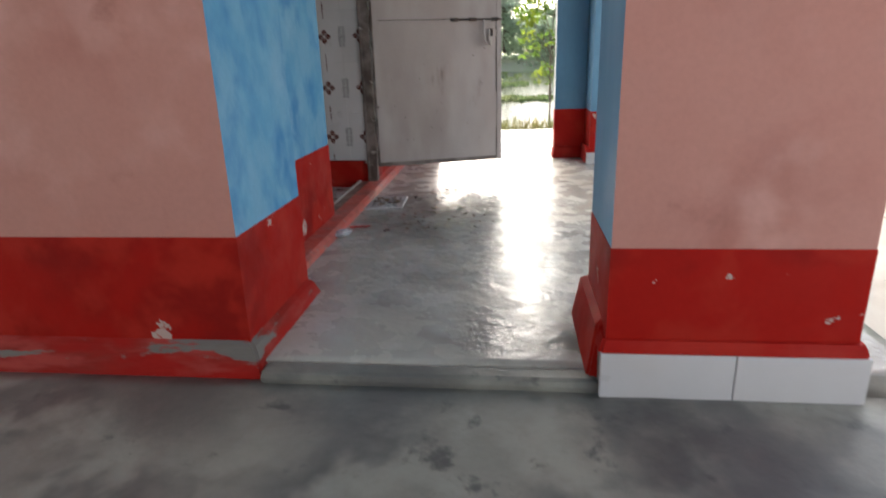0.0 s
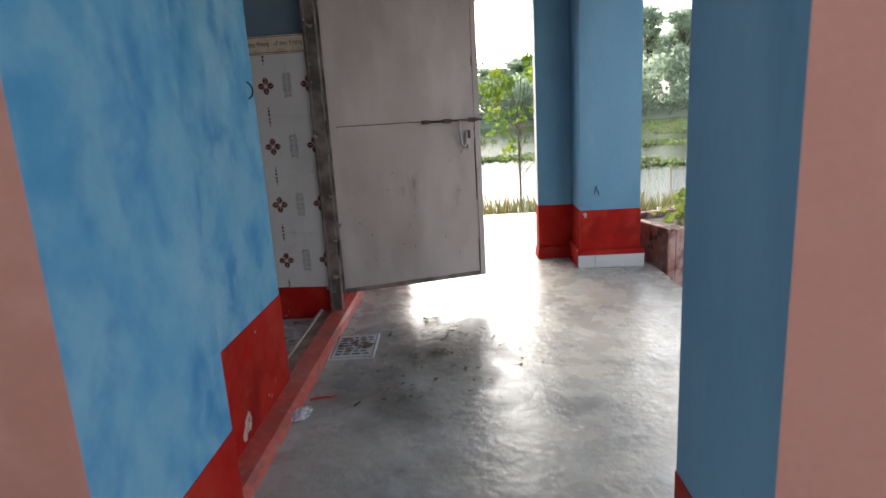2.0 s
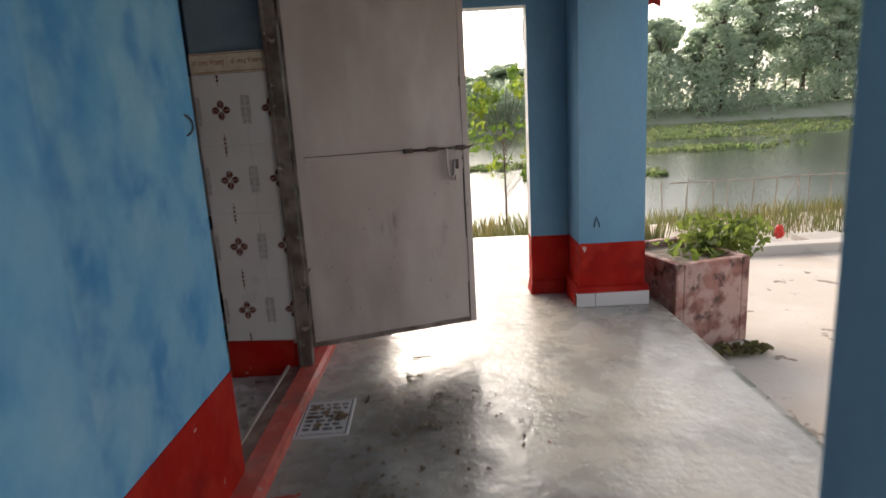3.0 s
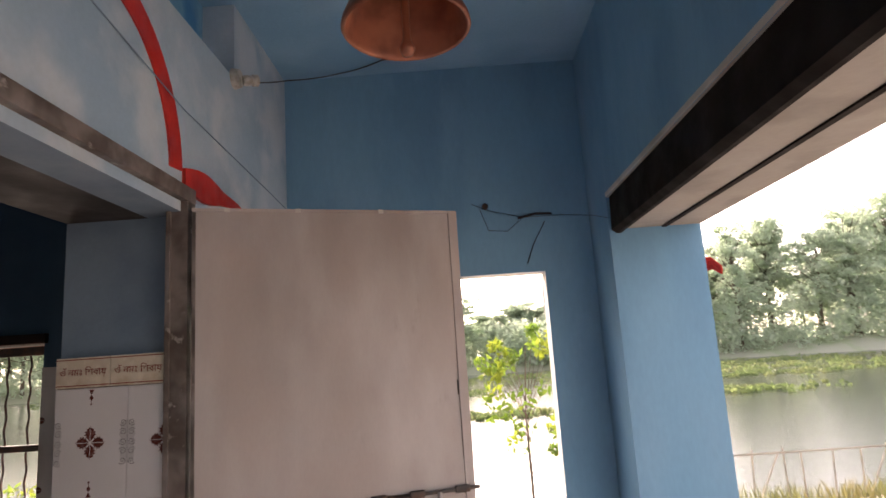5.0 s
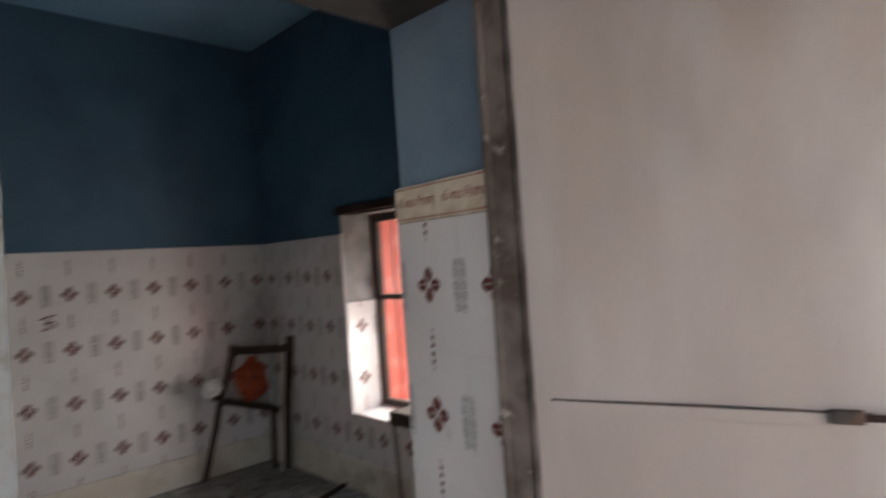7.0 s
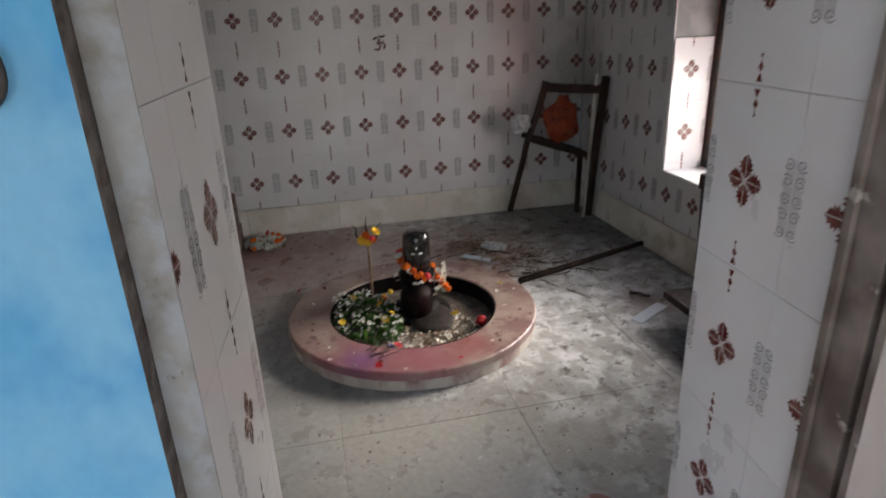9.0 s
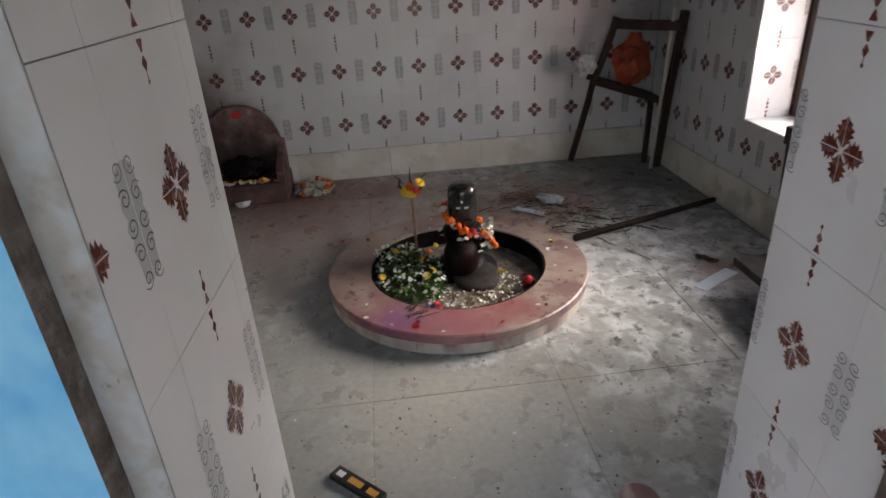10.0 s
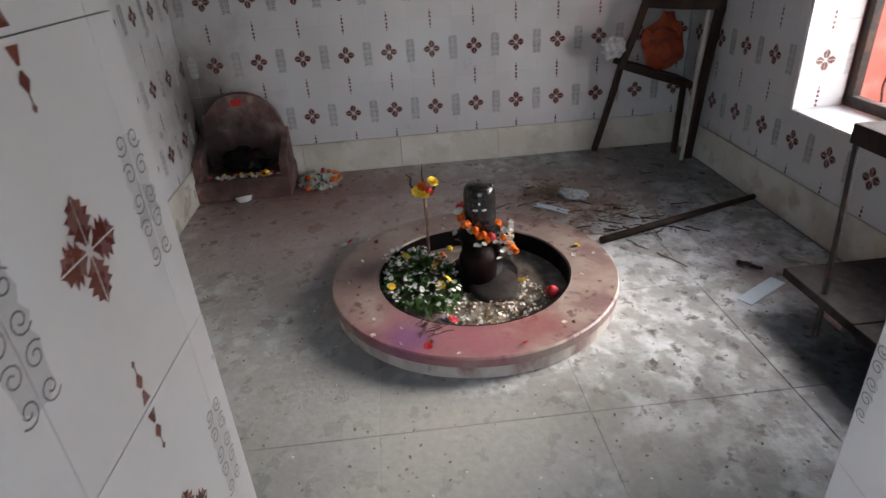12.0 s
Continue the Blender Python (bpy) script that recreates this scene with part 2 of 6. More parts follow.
KUMKUM = mat("marble_stained_with_vermilion", (0.24, 0.168, 0.142), 0.5, patches=[((-1.485, 2.392, 0.088), 0.34, (0.22, 0.065, 0.085)), ((-1.425, 2.612, 0.088), 0.22, (0.25, 0.085, 0.10)), ((-1.505, 2.352, 0.088), 0.12, (0.16, 0.07, 0.17)), ((-1.955, 2.192, 0.088), 0.3, (0.20, 0.13, 0.11)), ((-1.475, 2.772, 0.088), 0.14, (0.20, 0.05, 0.05))], blotch=[(0.16, 0.085, 0.08), (0.29, 0.225, 0.19)], blotch_scale=4.2, blotch_at=(0.42, 0.64), spots=(0.10, 0.045, 0.045), spot_scale=17, spot_at=(0.56, 0.68), bump=0.15, bump_scale=25)
RIM_SIDE = mat("grimy_pale_marble_edge", (0.36, 0.31, 0.27), 0.5, blotch=[(0.20, 0.115, 0.105), (0.43, 0.38, 0.33)], blotch_scale=6, spots=(0.12, 0.07, 0.06), spot_scale=14, spot_at=(0.58, 0.72), stretch=(1, 1, 0.6), bump=0.2)
SOIL = mat("damp_offering_litter", (0.15, 0.115, 0.09), 0.8, blotch=(0.27, 0.23, 0.185), blotch_scale=14, spots=(0.045, 0.03, 0.022), spot_scale=26, bump=0.8, bump_scale=50)
# stained plaster, near-black in the recess above the seat
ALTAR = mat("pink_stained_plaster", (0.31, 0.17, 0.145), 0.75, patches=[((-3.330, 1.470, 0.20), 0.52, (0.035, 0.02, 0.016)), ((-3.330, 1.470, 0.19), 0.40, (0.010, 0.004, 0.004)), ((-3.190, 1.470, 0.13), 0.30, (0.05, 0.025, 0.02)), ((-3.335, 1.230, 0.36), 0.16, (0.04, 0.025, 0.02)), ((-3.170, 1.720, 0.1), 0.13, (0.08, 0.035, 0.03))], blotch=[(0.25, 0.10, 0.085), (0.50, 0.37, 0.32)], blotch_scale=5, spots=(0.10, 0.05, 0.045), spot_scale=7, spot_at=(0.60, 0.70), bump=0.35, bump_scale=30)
SKIRT = mat("veined_cream_marble", (0.60, 0.55, 0.465), 0.35, blotch=[(0.47, 0.42, 0.34), (0.66, 0.62, 0.55)], blotch_scale=3, bump=0.04, vary=0.10)
MARIGOLD = mat("orange_marigold", (0.62, 0.095, 0.008), 0.8, spec=0.2, blotch=(0.75, 0.17, 0.012), blotch_scale=60, grain=0.25, bump=0.8, bump_scale=160)
YELLOW = mat("yellow_flower", (0.80, 0.52, 0.03), 0.7, grain=0.2, bump=0.4, bump_scale=120)
WHITE_FLOWER = mat("white_flower", (0.70, 0.685, 0.62), 0.8, blotch=(0.55, 0.53, 0.43), blotch_scale=60, grain=0.2, bump=0.3)
RED_FLOWER = mat("red_hibiscus", (0.50, 0.02, 0.03), 0.7, grain=0.2, bump=0.4)
BILVA = mat("bilva_leaf_green", (0.035, 0.085, 0.02), 0.5, blotch=(0.07, 0.14, 0.04), blotch_scale=40, grain=0.2, bump=0)
DRY_LEAF = mat("dry_brown_leaf", (0.17, 0.10, 0.06), 0.8, blotch=(0.26, 0.18, 0.11), blotch_scale=30, grain=0.2, bump=0.2)
WOOD_DARK = mat("sooty_dark_wood", (0.024, 0.014, 0.010), 0.65, spec=0.25, blotch=(0.048, 0.027, 0.019), blotch_scale=8, bump=0.3, stretch=(1, 1, 0.2))
WOOD_GREY = mat("weathered_stick", (0.14, 0.11, 0.085), 0.75, blotch=(0.22, 0.18, 0.14), blotch_scale=12, bump=0.4)
ORANGE_CLOTH = mat("faded_orange_cloth", (0.34, 0.06, 0.02), 0.85, blotch=(0.20, 0.04, 0.018), blotch_scale=10, bump=0.4, bump_scale=60)
PLASTIC = mat("crumpled_white_plastic", (0.42, 0.42, 0.42), 0.3, blotch=(0.27, 0.27, 0.28), blotch_scale=30, bump=0.7, bump_scale=70)
PAPER = mat("pale_blue_white_paper", (0.55, 0.62, 0.68), 0.6, bump=0.05)
FOIL = mat("silver_foil", (0.72, 0.72, 0.74), 0.35, 0.35, blotch=(0.40, 0.42, 0.46), blotch_scale=50, bump=0.9, bump_scale=90)
PRINT_BLACK = mat("black_card", (0.02, 0.018, 0.018), 0.35, bump=0.05)
GOLD_PRINT = mat("gold_print", (0.50, 0.24, 0.05), 0.4, bump=0)
COPPER = mat("tarnished_copper_bell_metal", (0.40, 0.14, 0.08), 0.42, 0.25, blotch=(0.22, 0.075, 0.045), blotch_scale=7, bump=0.08)
WIRE = mat("black_cable", (0.02, 0.02, 0.022), 0.5, bump=0)
BAKELITE = mat("dusty_white_bakelite", (0.45, 0.41, 0.36), 0.5, blotch=(0.28, 0.24, 0.2), blotch_scale=20, bump=0.1)
RED_CLEAN = mat("bright_red_paint", (0.55, 0.022, 0.012), 0.5, blotch=(0.42, 0.02, 0.015), blotch_scale=6, bump=0.06)
CURB_RED = mat("worn_red_kerb_paint", (0.50, 0.075, 0.055), 0.45, blotch=[(0.36, 0.10, 0.08), (0.55, 0.12, 0.09)], blotch_scale=6, spots=(0.34, 0.27, 0.23), spot_scale=9, spot_at=(0.58, 0.68), bump=0.25, bump_scale=25)
SILL_DIRT = mat("dirty_brown_sill", (0.15, 0.075, 0.06), 0.6, blotch=(0.24, 0.16, 0.13), blotch_scale=9, bump=0.3)
PALE_WALL = mat("pale_blue_white_limewash", (0.36, 0.46, 0.54), 0.75, blotch=[(0.28, 0.40, 0.50), (0.46, 0.53, 0.58)], blotch_scale=1.8, bump=0.12, bump_scale=25)
PLASTER_EDGE = mat("broken_brown_plaster_edge", (0.13, 0.105, 0.09), 0.9, blotch=[(0.08, 0.06, 0.05), (0.2, 0.17, 0.15)], blotch_scale=14, bump=0.8, bump_scale=45)
REVEAL_PAINT = mat("dull_blue_grey_paint", (0.17, 0.24, 0.31), 0.75, blotch=(0.13, 0.19, 0.26), blotch_scale=2.5, bump=0.12)
# red of the outer window reveal, lightened for the daylight on it
SALMON = mat("daylit_red_paint", (0.62, 0.15, 0.11), 0.6, blotch=(0.66, 0.24, 0.19), blotch_scale=5, bump=0.08)
GREY_REVEAL = mat("smoked_grey_plaster", (0.19, 0.185, 0.18), 0.8, blotch=(0.27, 0.265, 0.26), blotch_scale=5, bump=0.2, bump_scale=30)
SCROLL_LINE = mat("dark_grey_scroll_line", (0.13, 0.115, 0.115), 0.35, grain=0.1, bump=0)
# near-black colour stands in for the dark interior behind the lintel front
SOFFIT_SHADE = mat("shade_black_soffit", (0.022, 0.02, 0.02), 0.8, blotch=(0.035, 0.03, 0.028), blotch_scale=3, bump=0.15)
# white colour stands in for daylight on the far doorway's reveal
LIT_REVEAL = mat("lit_white_reveal", (0.80, 0.79, 0.77), 0.7, blotch=(0.72, 0.70, 0.67), blotch_scale=4, bump=0.1)
DARK_BLUE = mat("deep_blue_paint", (0.045, 0.105, 0.165), 0.7, blotch=(0.034, 0.08, 0.135), blotch_scale=1.5, bump=0.1)
PIER_BLUE = mat("smooth_grey_blue_paint", (0.145, 0.325, 0.47), 0.65, blotch=(0.115, 0.27, 0.41), blotch_scale=1.6, spots=(0.17, 0.345, 0.49), spot_scale=3, spot_at=(0.5, 0.8), bump=0.08, bump_scale=20, stretch=(1, 1, 0.35))
PINK_BRICK = mat("weathered_pink_plaster", (0.36, 0.17, 0.14), 0.85, spots=(0.10, 0.06, 0.05), spot_scale=8, spot_at=(0.55, 0.66), blotch=[(0.20, 0.085, 0.07), (0.46, 0.30, 0.26)], blotch_scale=5, blotch_at=(0.4, 0.6), bump=0.5, bump_scale=25)
LEAF = mat("fresh_green_foliage", (0.10, 0.18, 0.04), 0.55, blotch=(0.18, 0.24, 0.045), blotch_scale=3, grain=0.3, grain_scale=8, bump=0)
# haze of distance is mixed into this leaf colour
LEAF_FAR = mat("haze_tinted_foliage", (0.36, 0.42, 0.345), 0.9, blotch=(0.42, 0.47, 0.39), blotch_scale=0.25, grain=0.3, grain_scale=1.5, bump=0)
LEAF_BUSH = mat("yellow_green_shrub", (0.12, 0.17, 0.05), 0.6, blotch=(0.07, 0.11, 0.03), blotch_scale=4, grain=0.3, grain_scale=15, bump=0)
GRASS = mat("dry_green_grass", (0.09, 0.105, 0.055), 0.8, blotch=(0.13, 0.12, 0.075), blotch_scale=2, grain=0.3, grain_scale=15, bump=0)
HYACINTH = mat("water_hyacinth_green", (0.10, 0.155, 0.085), 0.6, blotch=(0.15, 0.19, 0.12), blotch_scale=0.6, grain=0.3, grain_scale=5, bump=0)
BARK = mat("grey_brown_bark", (0.16, 0.12, 0.09), 0.9, blotch=(0.10, 0.08, 0.06), blotch_scale=6, bump=0.6, bump_scale=30)
BAMBOO = mat("weathered_bamboo", (0.42, 0.37, 0.30), 0.7, blotch=(0.30, 0.26, 0.21), blotch_scale=6, bump=0.2)
KERB = mat("pale_concrete", (0.52, 0.48, 0.43), 0.85, blotch=(0.40, 0.36, 0.32), blotch_scale=3, bump=0.4)
PURPLE = mat("purple_board", (0.10, 0.07, 0.22), 0.5, bump=0.05)
BOARD = mat("white_board", (0.68, 0.66, 0.66), 0.5, bump=0.05)


for m in (LEAF, LEAF_FAR, LEAF_BUSH, GRASS, HYACINTH, BILVA):
    nt = m.node_tree
    pb, om_ = nt.nodes["Principled BSDF"], nt.nodes["Material Output"]
    tr = nt.nodes.new("ShaderNodeBsdfTranslucent")
    add = nt.nodes.new("ShaderNodeMixShader")
    add.inputs["Fac"].default_value = 0.62
    sc = nt.nodes.new("ShaderNodeVectorMath")
    sc.operation = "MULTIPLY"
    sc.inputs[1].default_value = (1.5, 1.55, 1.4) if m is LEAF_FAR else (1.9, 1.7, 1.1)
    nt.links.new(pb.inputs["Base Color"].links[0].from_socket, sc.inputs[0])
    nt.links.new(sc.outputs["Vector"], tr.inputs["Color"])
    nt.links.new(pb.outputs["BSDF"], add.inputs[1])
    nt.links.new(tr.outputs["BSDF"], add.inputs[2])
    nt.links.new(add.outputs["Shader"], om_.inputs["Surface"])


# ---- mesh helpers ----
def box(bm, x0, x1, y0, y1, z0, z1, bevel=0.0):
    r = bmesh.ops.create_cube(bm, size=1.0, matrix=Matrix.Translation(((x0 + x1) / 2, (y0 + y1) / 2, (z0 + z1) / 2)) @ Matrix.Diagonal((x1 - x0, y1 - y0, z1 - z0, 1)))
    if bevel:
        edges = list({e for v in r["verts"] for e in v.link_edges})
        bmesh.ops.bevel(bm, geom=edges, offset=bevel, segments=2, affect="EDGES", profile=0.6)
    return r["verts"]


def prism(bm, outline, m, depth):
    """Extrudes a flat outline (x, z) by depth along y, then places it by m."""
    a = [bm.verts.new(m @ Vector((x, 0, z))) for x, z in outline]
    b = [bm.verts.new(m @ Vector((x, depth, z))) for x, z in outline]
    n = len(outline)
    bm.faces.new(a)
    bm.faces.new(list(reversed(b)))
    for i in range(n):
        bm.faces.new((a[i], b[i], b[(i + 1) % n], a[(i + 1) % n]))
    bmesh.ops.recalc_face_normals(bm, faces=bm.faces[:])


def lathe(bm, profile, m=Matrix(), n=40, wobble=0.0, loop=False):
    """Turns a profile of (radius, z) about z. loop: the profile closes on itself, as for a ring."""
    rings = []
    for r, z in profile:
        rings.append([bm.verts.new(m @ Vector((r * (1 + wobble * noise.noise(Vector((math.cos(a) * 2, math.sin(a) * 2, z * 3)))) * math.cos(a), r * math.sin(a), z)))
                      for a in (2 * math.pi * i / n for i in range(n))])
    for p, q in zip(rings, rings[1:] + rings[:1] if loop else rings[1:]):
        for i in range(n):
            bm.faces.new((p[i], p[(i + 1) % n], q[(i + 1) % n], q[i]))
    if loop:
        return
    if profile[0][0] > 1e-4:
        bm.faces.new(list(reversed(rings[0])))
    if profile[-1][0] > 1e-4:
        bm.faces.new(rings[-1])


def tube(bm, points, radius, n=8, taper=1.0):
    """A round bar along points."""
    pts = [Vector(p) for p in points]
    rings = []
    for i, p in enumerate(pts):
        d = (pts[min(i + 1, len(pts) - 1)] - pts[max(i - 1, 0)]).normalized()
        u = d.orthogonal().normalized() if i == 0 else (u - d * u.dot(d)).normalized()
        v = d.cross(u)
        r = radius * (1 + (taper - 1) * i / max(1, len(pts) - 1))
        rings.append([bm.verts.new(p + (u * math.cos(a) + v * math.sin(a)) * r) for a in (2 * math.pi * k / n for k in range(n))])
    for p, q in zip(rings, rings[1:]):
        for k in range(n):
            bm.faces.new((p[k], p[(k + 1) % n], q[(k + 1) % n], q[k]))
    bm.faces.new(list(reversed(rings[0])))
    bm.faces.new(rings[-1])


def part(name, bm, material, parent=None, label="", smooth=False):
    """Links a bmesh as one mesh object, under a thing or a part."""
    me = bpy.data.meshes.new(name)
    bmesh.ops.recalc_face_normals(bm, faces=bm.faces[:])
    bm.to_mesh(me)
    bm.free()
    if smooth:
        me.shade_smooth()
    for m in material if isinstance(material, (list, tuple)) else [material]:
        me.materials.append(m)
    ob = new(name, me)
    if parent:
        ob.parent = parent
    if label:
        tagged(ob, label)
    return ob


def block(name, material, dims, parent=None, label="", bevel=0.0):
    bm = bmesh.new()
    box(bm, *dims, bevel=bevel)
    return part(name, bm, material, parent, label)


def wall(name, material, boxes, label):
    bm = bmesh.new()
    for d in boxes:
        box(bm, *d)
    return tagged(part(name, bm, material), label, "wall", kind="structure")


def thing(name, label, category, at=(0, 0, 0), rz=0.0, group=""):
    e = new(name)
    e.empty_display_size = 0.1
    e.matrix_world = pose(*at, 0, 0, rz)
    return tagged(e, label, category, group)


# ---- setting: plinth, walls, ceiling ----
XW = -0.02        # face of the shrine wall towards the porch
XI = -0.44        # its face towards the shrine room
XB = -3.46        # back wall of the shrine room
YL, YR = 1.19, 4.19   # side walls of the shrine room
YF = 4.226        # far wall of the porch
CEIL = 3.15
XS = -0.05         # porch face of the wall beside the near jamb
LEDGE = 2.80       # top of the pale band over the doorway
XN = -0.50         # the wall is thicker beside the near jamb
DY0, DY1 = 2.035, 3.012   # doorway of the shrine, plaster to plaster
GROUND = -0.30
TW, TH = 0.25, 0.338   # wall tile
SK = 0.195             # top of the marble skirting


def multi(name, material_list, boxes, parent=None):
    """Boxes in one mesh; each box comes with six material numbers: -x, +x, -y, +y, -z, +z."""
    bm = bmesh.new()
    axes = [Vector((-1, 0, 0)), Vector((1, 0, 0)), Vector((0, -1, 0)), Vector((0, 1, 0)), Vector((0, 0, -1)), Vector((0, 0, 1))]
    for dims, sides in boxes:
        for f in {f for v in box(bm, *dims) for f in v.link_faces}:
            f.normal_update()
            f.material_index = sides[max(range(6), key=lambda i: f.normal.dot(axes[i]))]
    return part(name, bm, material_list, parent)


def slope(name, material, x0, x1, y0, y1, z0, z1, out, parent=None, label="", top=0.02):
    """A plinth round a rectangular foot: a small ledge at the top, then a slope outwards to the ground."""
    bm = bmesh.new()
    rings = []
    for o, z in ((0.0, z1), (top, z1 - 0.012), (out, z0)):
        rings.append([bm.verts.new(p) for p in ((x0 - o, y0 - o, z), (x1 + o, y0 - o, z), (x1 + o, y1 + o, z), (x0 - o, y1 + o, z))])
    for a, b in zip(rings, rings[1:]):
        for i in range(4):
            bm.faces.new((a[i], a[(i + 1) % 4], b[(i + 1) % 4], b[i]))
    bm.faces.new(rings[0])
    bm.faces.new(list(reversed(rings[-1])))
    bmesh.ops.bevel(bm, geom=[e for e in bm.edges if abs(e.verts[0].co.z - e.verts[1].co.z) > 0.005], offset=0.008, segments=2, affect="EDGES")
    return part(name, bm, material, parent, label)


def slab_grid(name, material, x0, x1, y0, y1, z0, z1, step, amp, seed):
    """A cast floor slab whose top is very slightly uneven."""
    bm = bmesh.new()
    nx, ny = max(2, int((x1 - x0) / step)), max(2, int((y1 - y0) / step))
    top = [[bm.verts.new((x0 + (x1 - x0) * i / nx, y0 + (y1 - y0) * j / ny, z1 + amp * noise.fractal(Vector((i * step * 2.5 + seed, j * step * 2.5, seed)), 0.6, 2.0, 4)))
            for j in range(ny + 1)] for i in range(nx + 1)]
    for i in range(nx):
        for j in range(ny):
            bm.faces.new((top[i][j], top[i + 1][j], top[i + 1][j + 1], top[i][j + 1]))
    rim = [top[i][0] for i in range(nx + 1)] + [top[nx][j] for j in range(1, ny + 1)] + [top[i][ny] for i in range(nx - 1, -1, -1)] + [top[0][j] for j in range(ny - 1, 0, -1)]
    low = [bm.verts.new((v.co.x, v.co.y, z0)) for v in rim]
    n = len(rim)
    for i in range(n):
        bm.faces.new((rim[i], low[i], low[(i + 1) % n], rim[(i + 1) % n]))
    return part(name, bm, material, smooth=False)


floor = slab_grid("floor", CEMENT, XS, 2.13, 0.400, 6.35, -0.45, 0.0, 0.045, 0.0022, 3.0)
for p in floor.data.polygons:
    p.use_smooth = p.normal.z > 0.5
tagged(floor, "worn grey polished cement porch floor with damp stains", "floor", kind="structure")
outer = slab_grid("floor_outer", CEMENT_DARK, -3.9, 2.05, -3.0, 0.340, -0.45, -0.034, 0.06, 0.003, 8.0)
for p in outer.data.polygons:
    p.use_smooth = p.normal.z > 0.5
tagged(outer, "dark worn cement verandah floor below the porch step", "floor", kind="structure")
tagged(block("trim_step_edge", CEMENT_DARK, (0.20, 1.21, 0.320, 0.402, -0.08, 0.0), bevel=0.02), "rounded grey cement nosing of the porch step", "step", kind="structure")
shrine_floor = tagged(block("floor_shrine", GROUT, (XB, XW - 0.1, YL, YR, -0.45, -0.008)), "shrine floor of worn white marble slabs with dirty joints", "floor", kind="structure")

front = multi("wall_shrine_front", [BLUE, RED, REVEAL_PAINT, PALE_WALL, DARK_BLUE, SOFFIT_SHADE, PLASTER_EDGE], [
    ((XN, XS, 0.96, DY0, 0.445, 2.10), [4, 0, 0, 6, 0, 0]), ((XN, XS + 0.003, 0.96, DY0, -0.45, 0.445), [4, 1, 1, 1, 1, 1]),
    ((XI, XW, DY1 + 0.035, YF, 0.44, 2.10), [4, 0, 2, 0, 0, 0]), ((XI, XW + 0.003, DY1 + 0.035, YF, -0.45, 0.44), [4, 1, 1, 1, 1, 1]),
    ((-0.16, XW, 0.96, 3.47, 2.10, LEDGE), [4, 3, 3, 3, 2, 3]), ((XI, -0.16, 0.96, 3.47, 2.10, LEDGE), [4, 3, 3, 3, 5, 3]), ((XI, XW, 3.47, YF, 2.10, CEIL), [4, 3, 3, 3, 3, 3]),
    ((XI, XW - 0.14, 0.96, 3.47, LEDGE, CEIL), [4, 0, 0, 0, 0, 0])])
tagged(front, "blotchy sky-blue limewashed wall with red dado around the shrine doorway", "wall", kind="structure")
back = wall("wall_shrine_back", DARK_BLUE, [(XB - 0.25, XB, YL - 0.25, YR + 0.25, -0.45, CEIL)], "shrine back wall, tiled below and painted dark blue above")
WX0, WX1, WZ0, WZ1 = -2.385, -1.30, 0.487, 1.77
WD = 0.50
WR = 0.24         # depth of the tiled inner reveal
side = multi("wall_shrine_window", [DARK_BLUE, GREY_REVEAL, SALMON, PINK], [
    ((XB, WX0, YR, YR + WR, -0.45, CEIL), [0, 1, 0, 3, 0, 0]), ((WX1, XI, YR, YR + WR, -0.45, CEIL), [1, 0, 0, 3, 0, 0]),
    ((WX0, WX1, YR, YR + WR, -0.45, WZ0), [0, 0, 0, 3, 0, 1]), ((WX0, WX1, YR, YR + WR, WZ1, CEIL), [0, 0, 0, 3, 1, 0]),
    ((XB, WX0, YR + WR, YR + WD, -0.45, CEIL), [0, 2, 0, 3, 0, 0]), ((WX1, XI, YR + WR, YR + WD, -0.45, CEIL), [2, 0, 0, 3, 0, 0]),
    ((WX0, WX1, YR + WR, YR + WD, -0.45, WZ0 - 0.02), [0, 0, 0, 3, 0, 2]), ((WX0, WX1, YR + WR, YR + WD, WZ1, CEIL), [0, 0, 0, 3, 2, 0])])
tagged(side, "shrine side wall with a barred window, tiled below and blue above", "wall", kind="structure")
plain = wall("wall_shrine_side", DARK_BLUE, [(XB, XI, YL - 0.25, YL, -0.45, CEIL)], "shrine side wall, tiled below and dark blue above")

OX0, OX1, OTOP = 0.30, 1.340, 1.975
far = multi("wall_porch_far", [PIER_BLUE, RED, LIT_REVEAL], [
    ((XI, OX0, YF, YF + 0.14, 0.43, CEIL), [0, 0, 0, 0, 0, 0]), ((XI, OX0, YF - 0.003, YF + 0.14, -0.4, 0.43), [1] * 6),
    ((OX0, OX1, YF, YF + 0.14, OTOP, CEIL), [0, 0, 0, 0, 2, 0]),
    ((OX1, 1.60, YF, YF + 0.14, 0.42, CEIL), [2, 0, 0, 0, 0, 0]), ((OX1, 1.60, YF - 0.003, YF + 0.14, -0.4, 0.42), [1] * 6)])
tagged(far, "grey-blue porch end wall with red dado and an open doorway", "wall", kind="structure")
slope("plinth", RED, OX1 + 0.012, 1.60, YF - 0.01, YF + 0.14, 0.0, 0.10, 0.025, far, top=0.012)
# unseen slab added over the verandah to keep sky light off the porch
tagged(block("ceiling_verandah", BLUE_UP, (-3.9, 2.16, -2.0, 0.395, CEIL, CEIL + 0.15)), "unseen pale blue roof slab added to block sky light", "ceiling", kind="structure")
tagged(block("ceiling", BLUE_UP, (XB - 0.25, 2.16, 0.40, YF + 0.3, CEIL, CEIL + 0.15)), "pale blue painted flat porch ceiling", "ceiling", kind="structure")

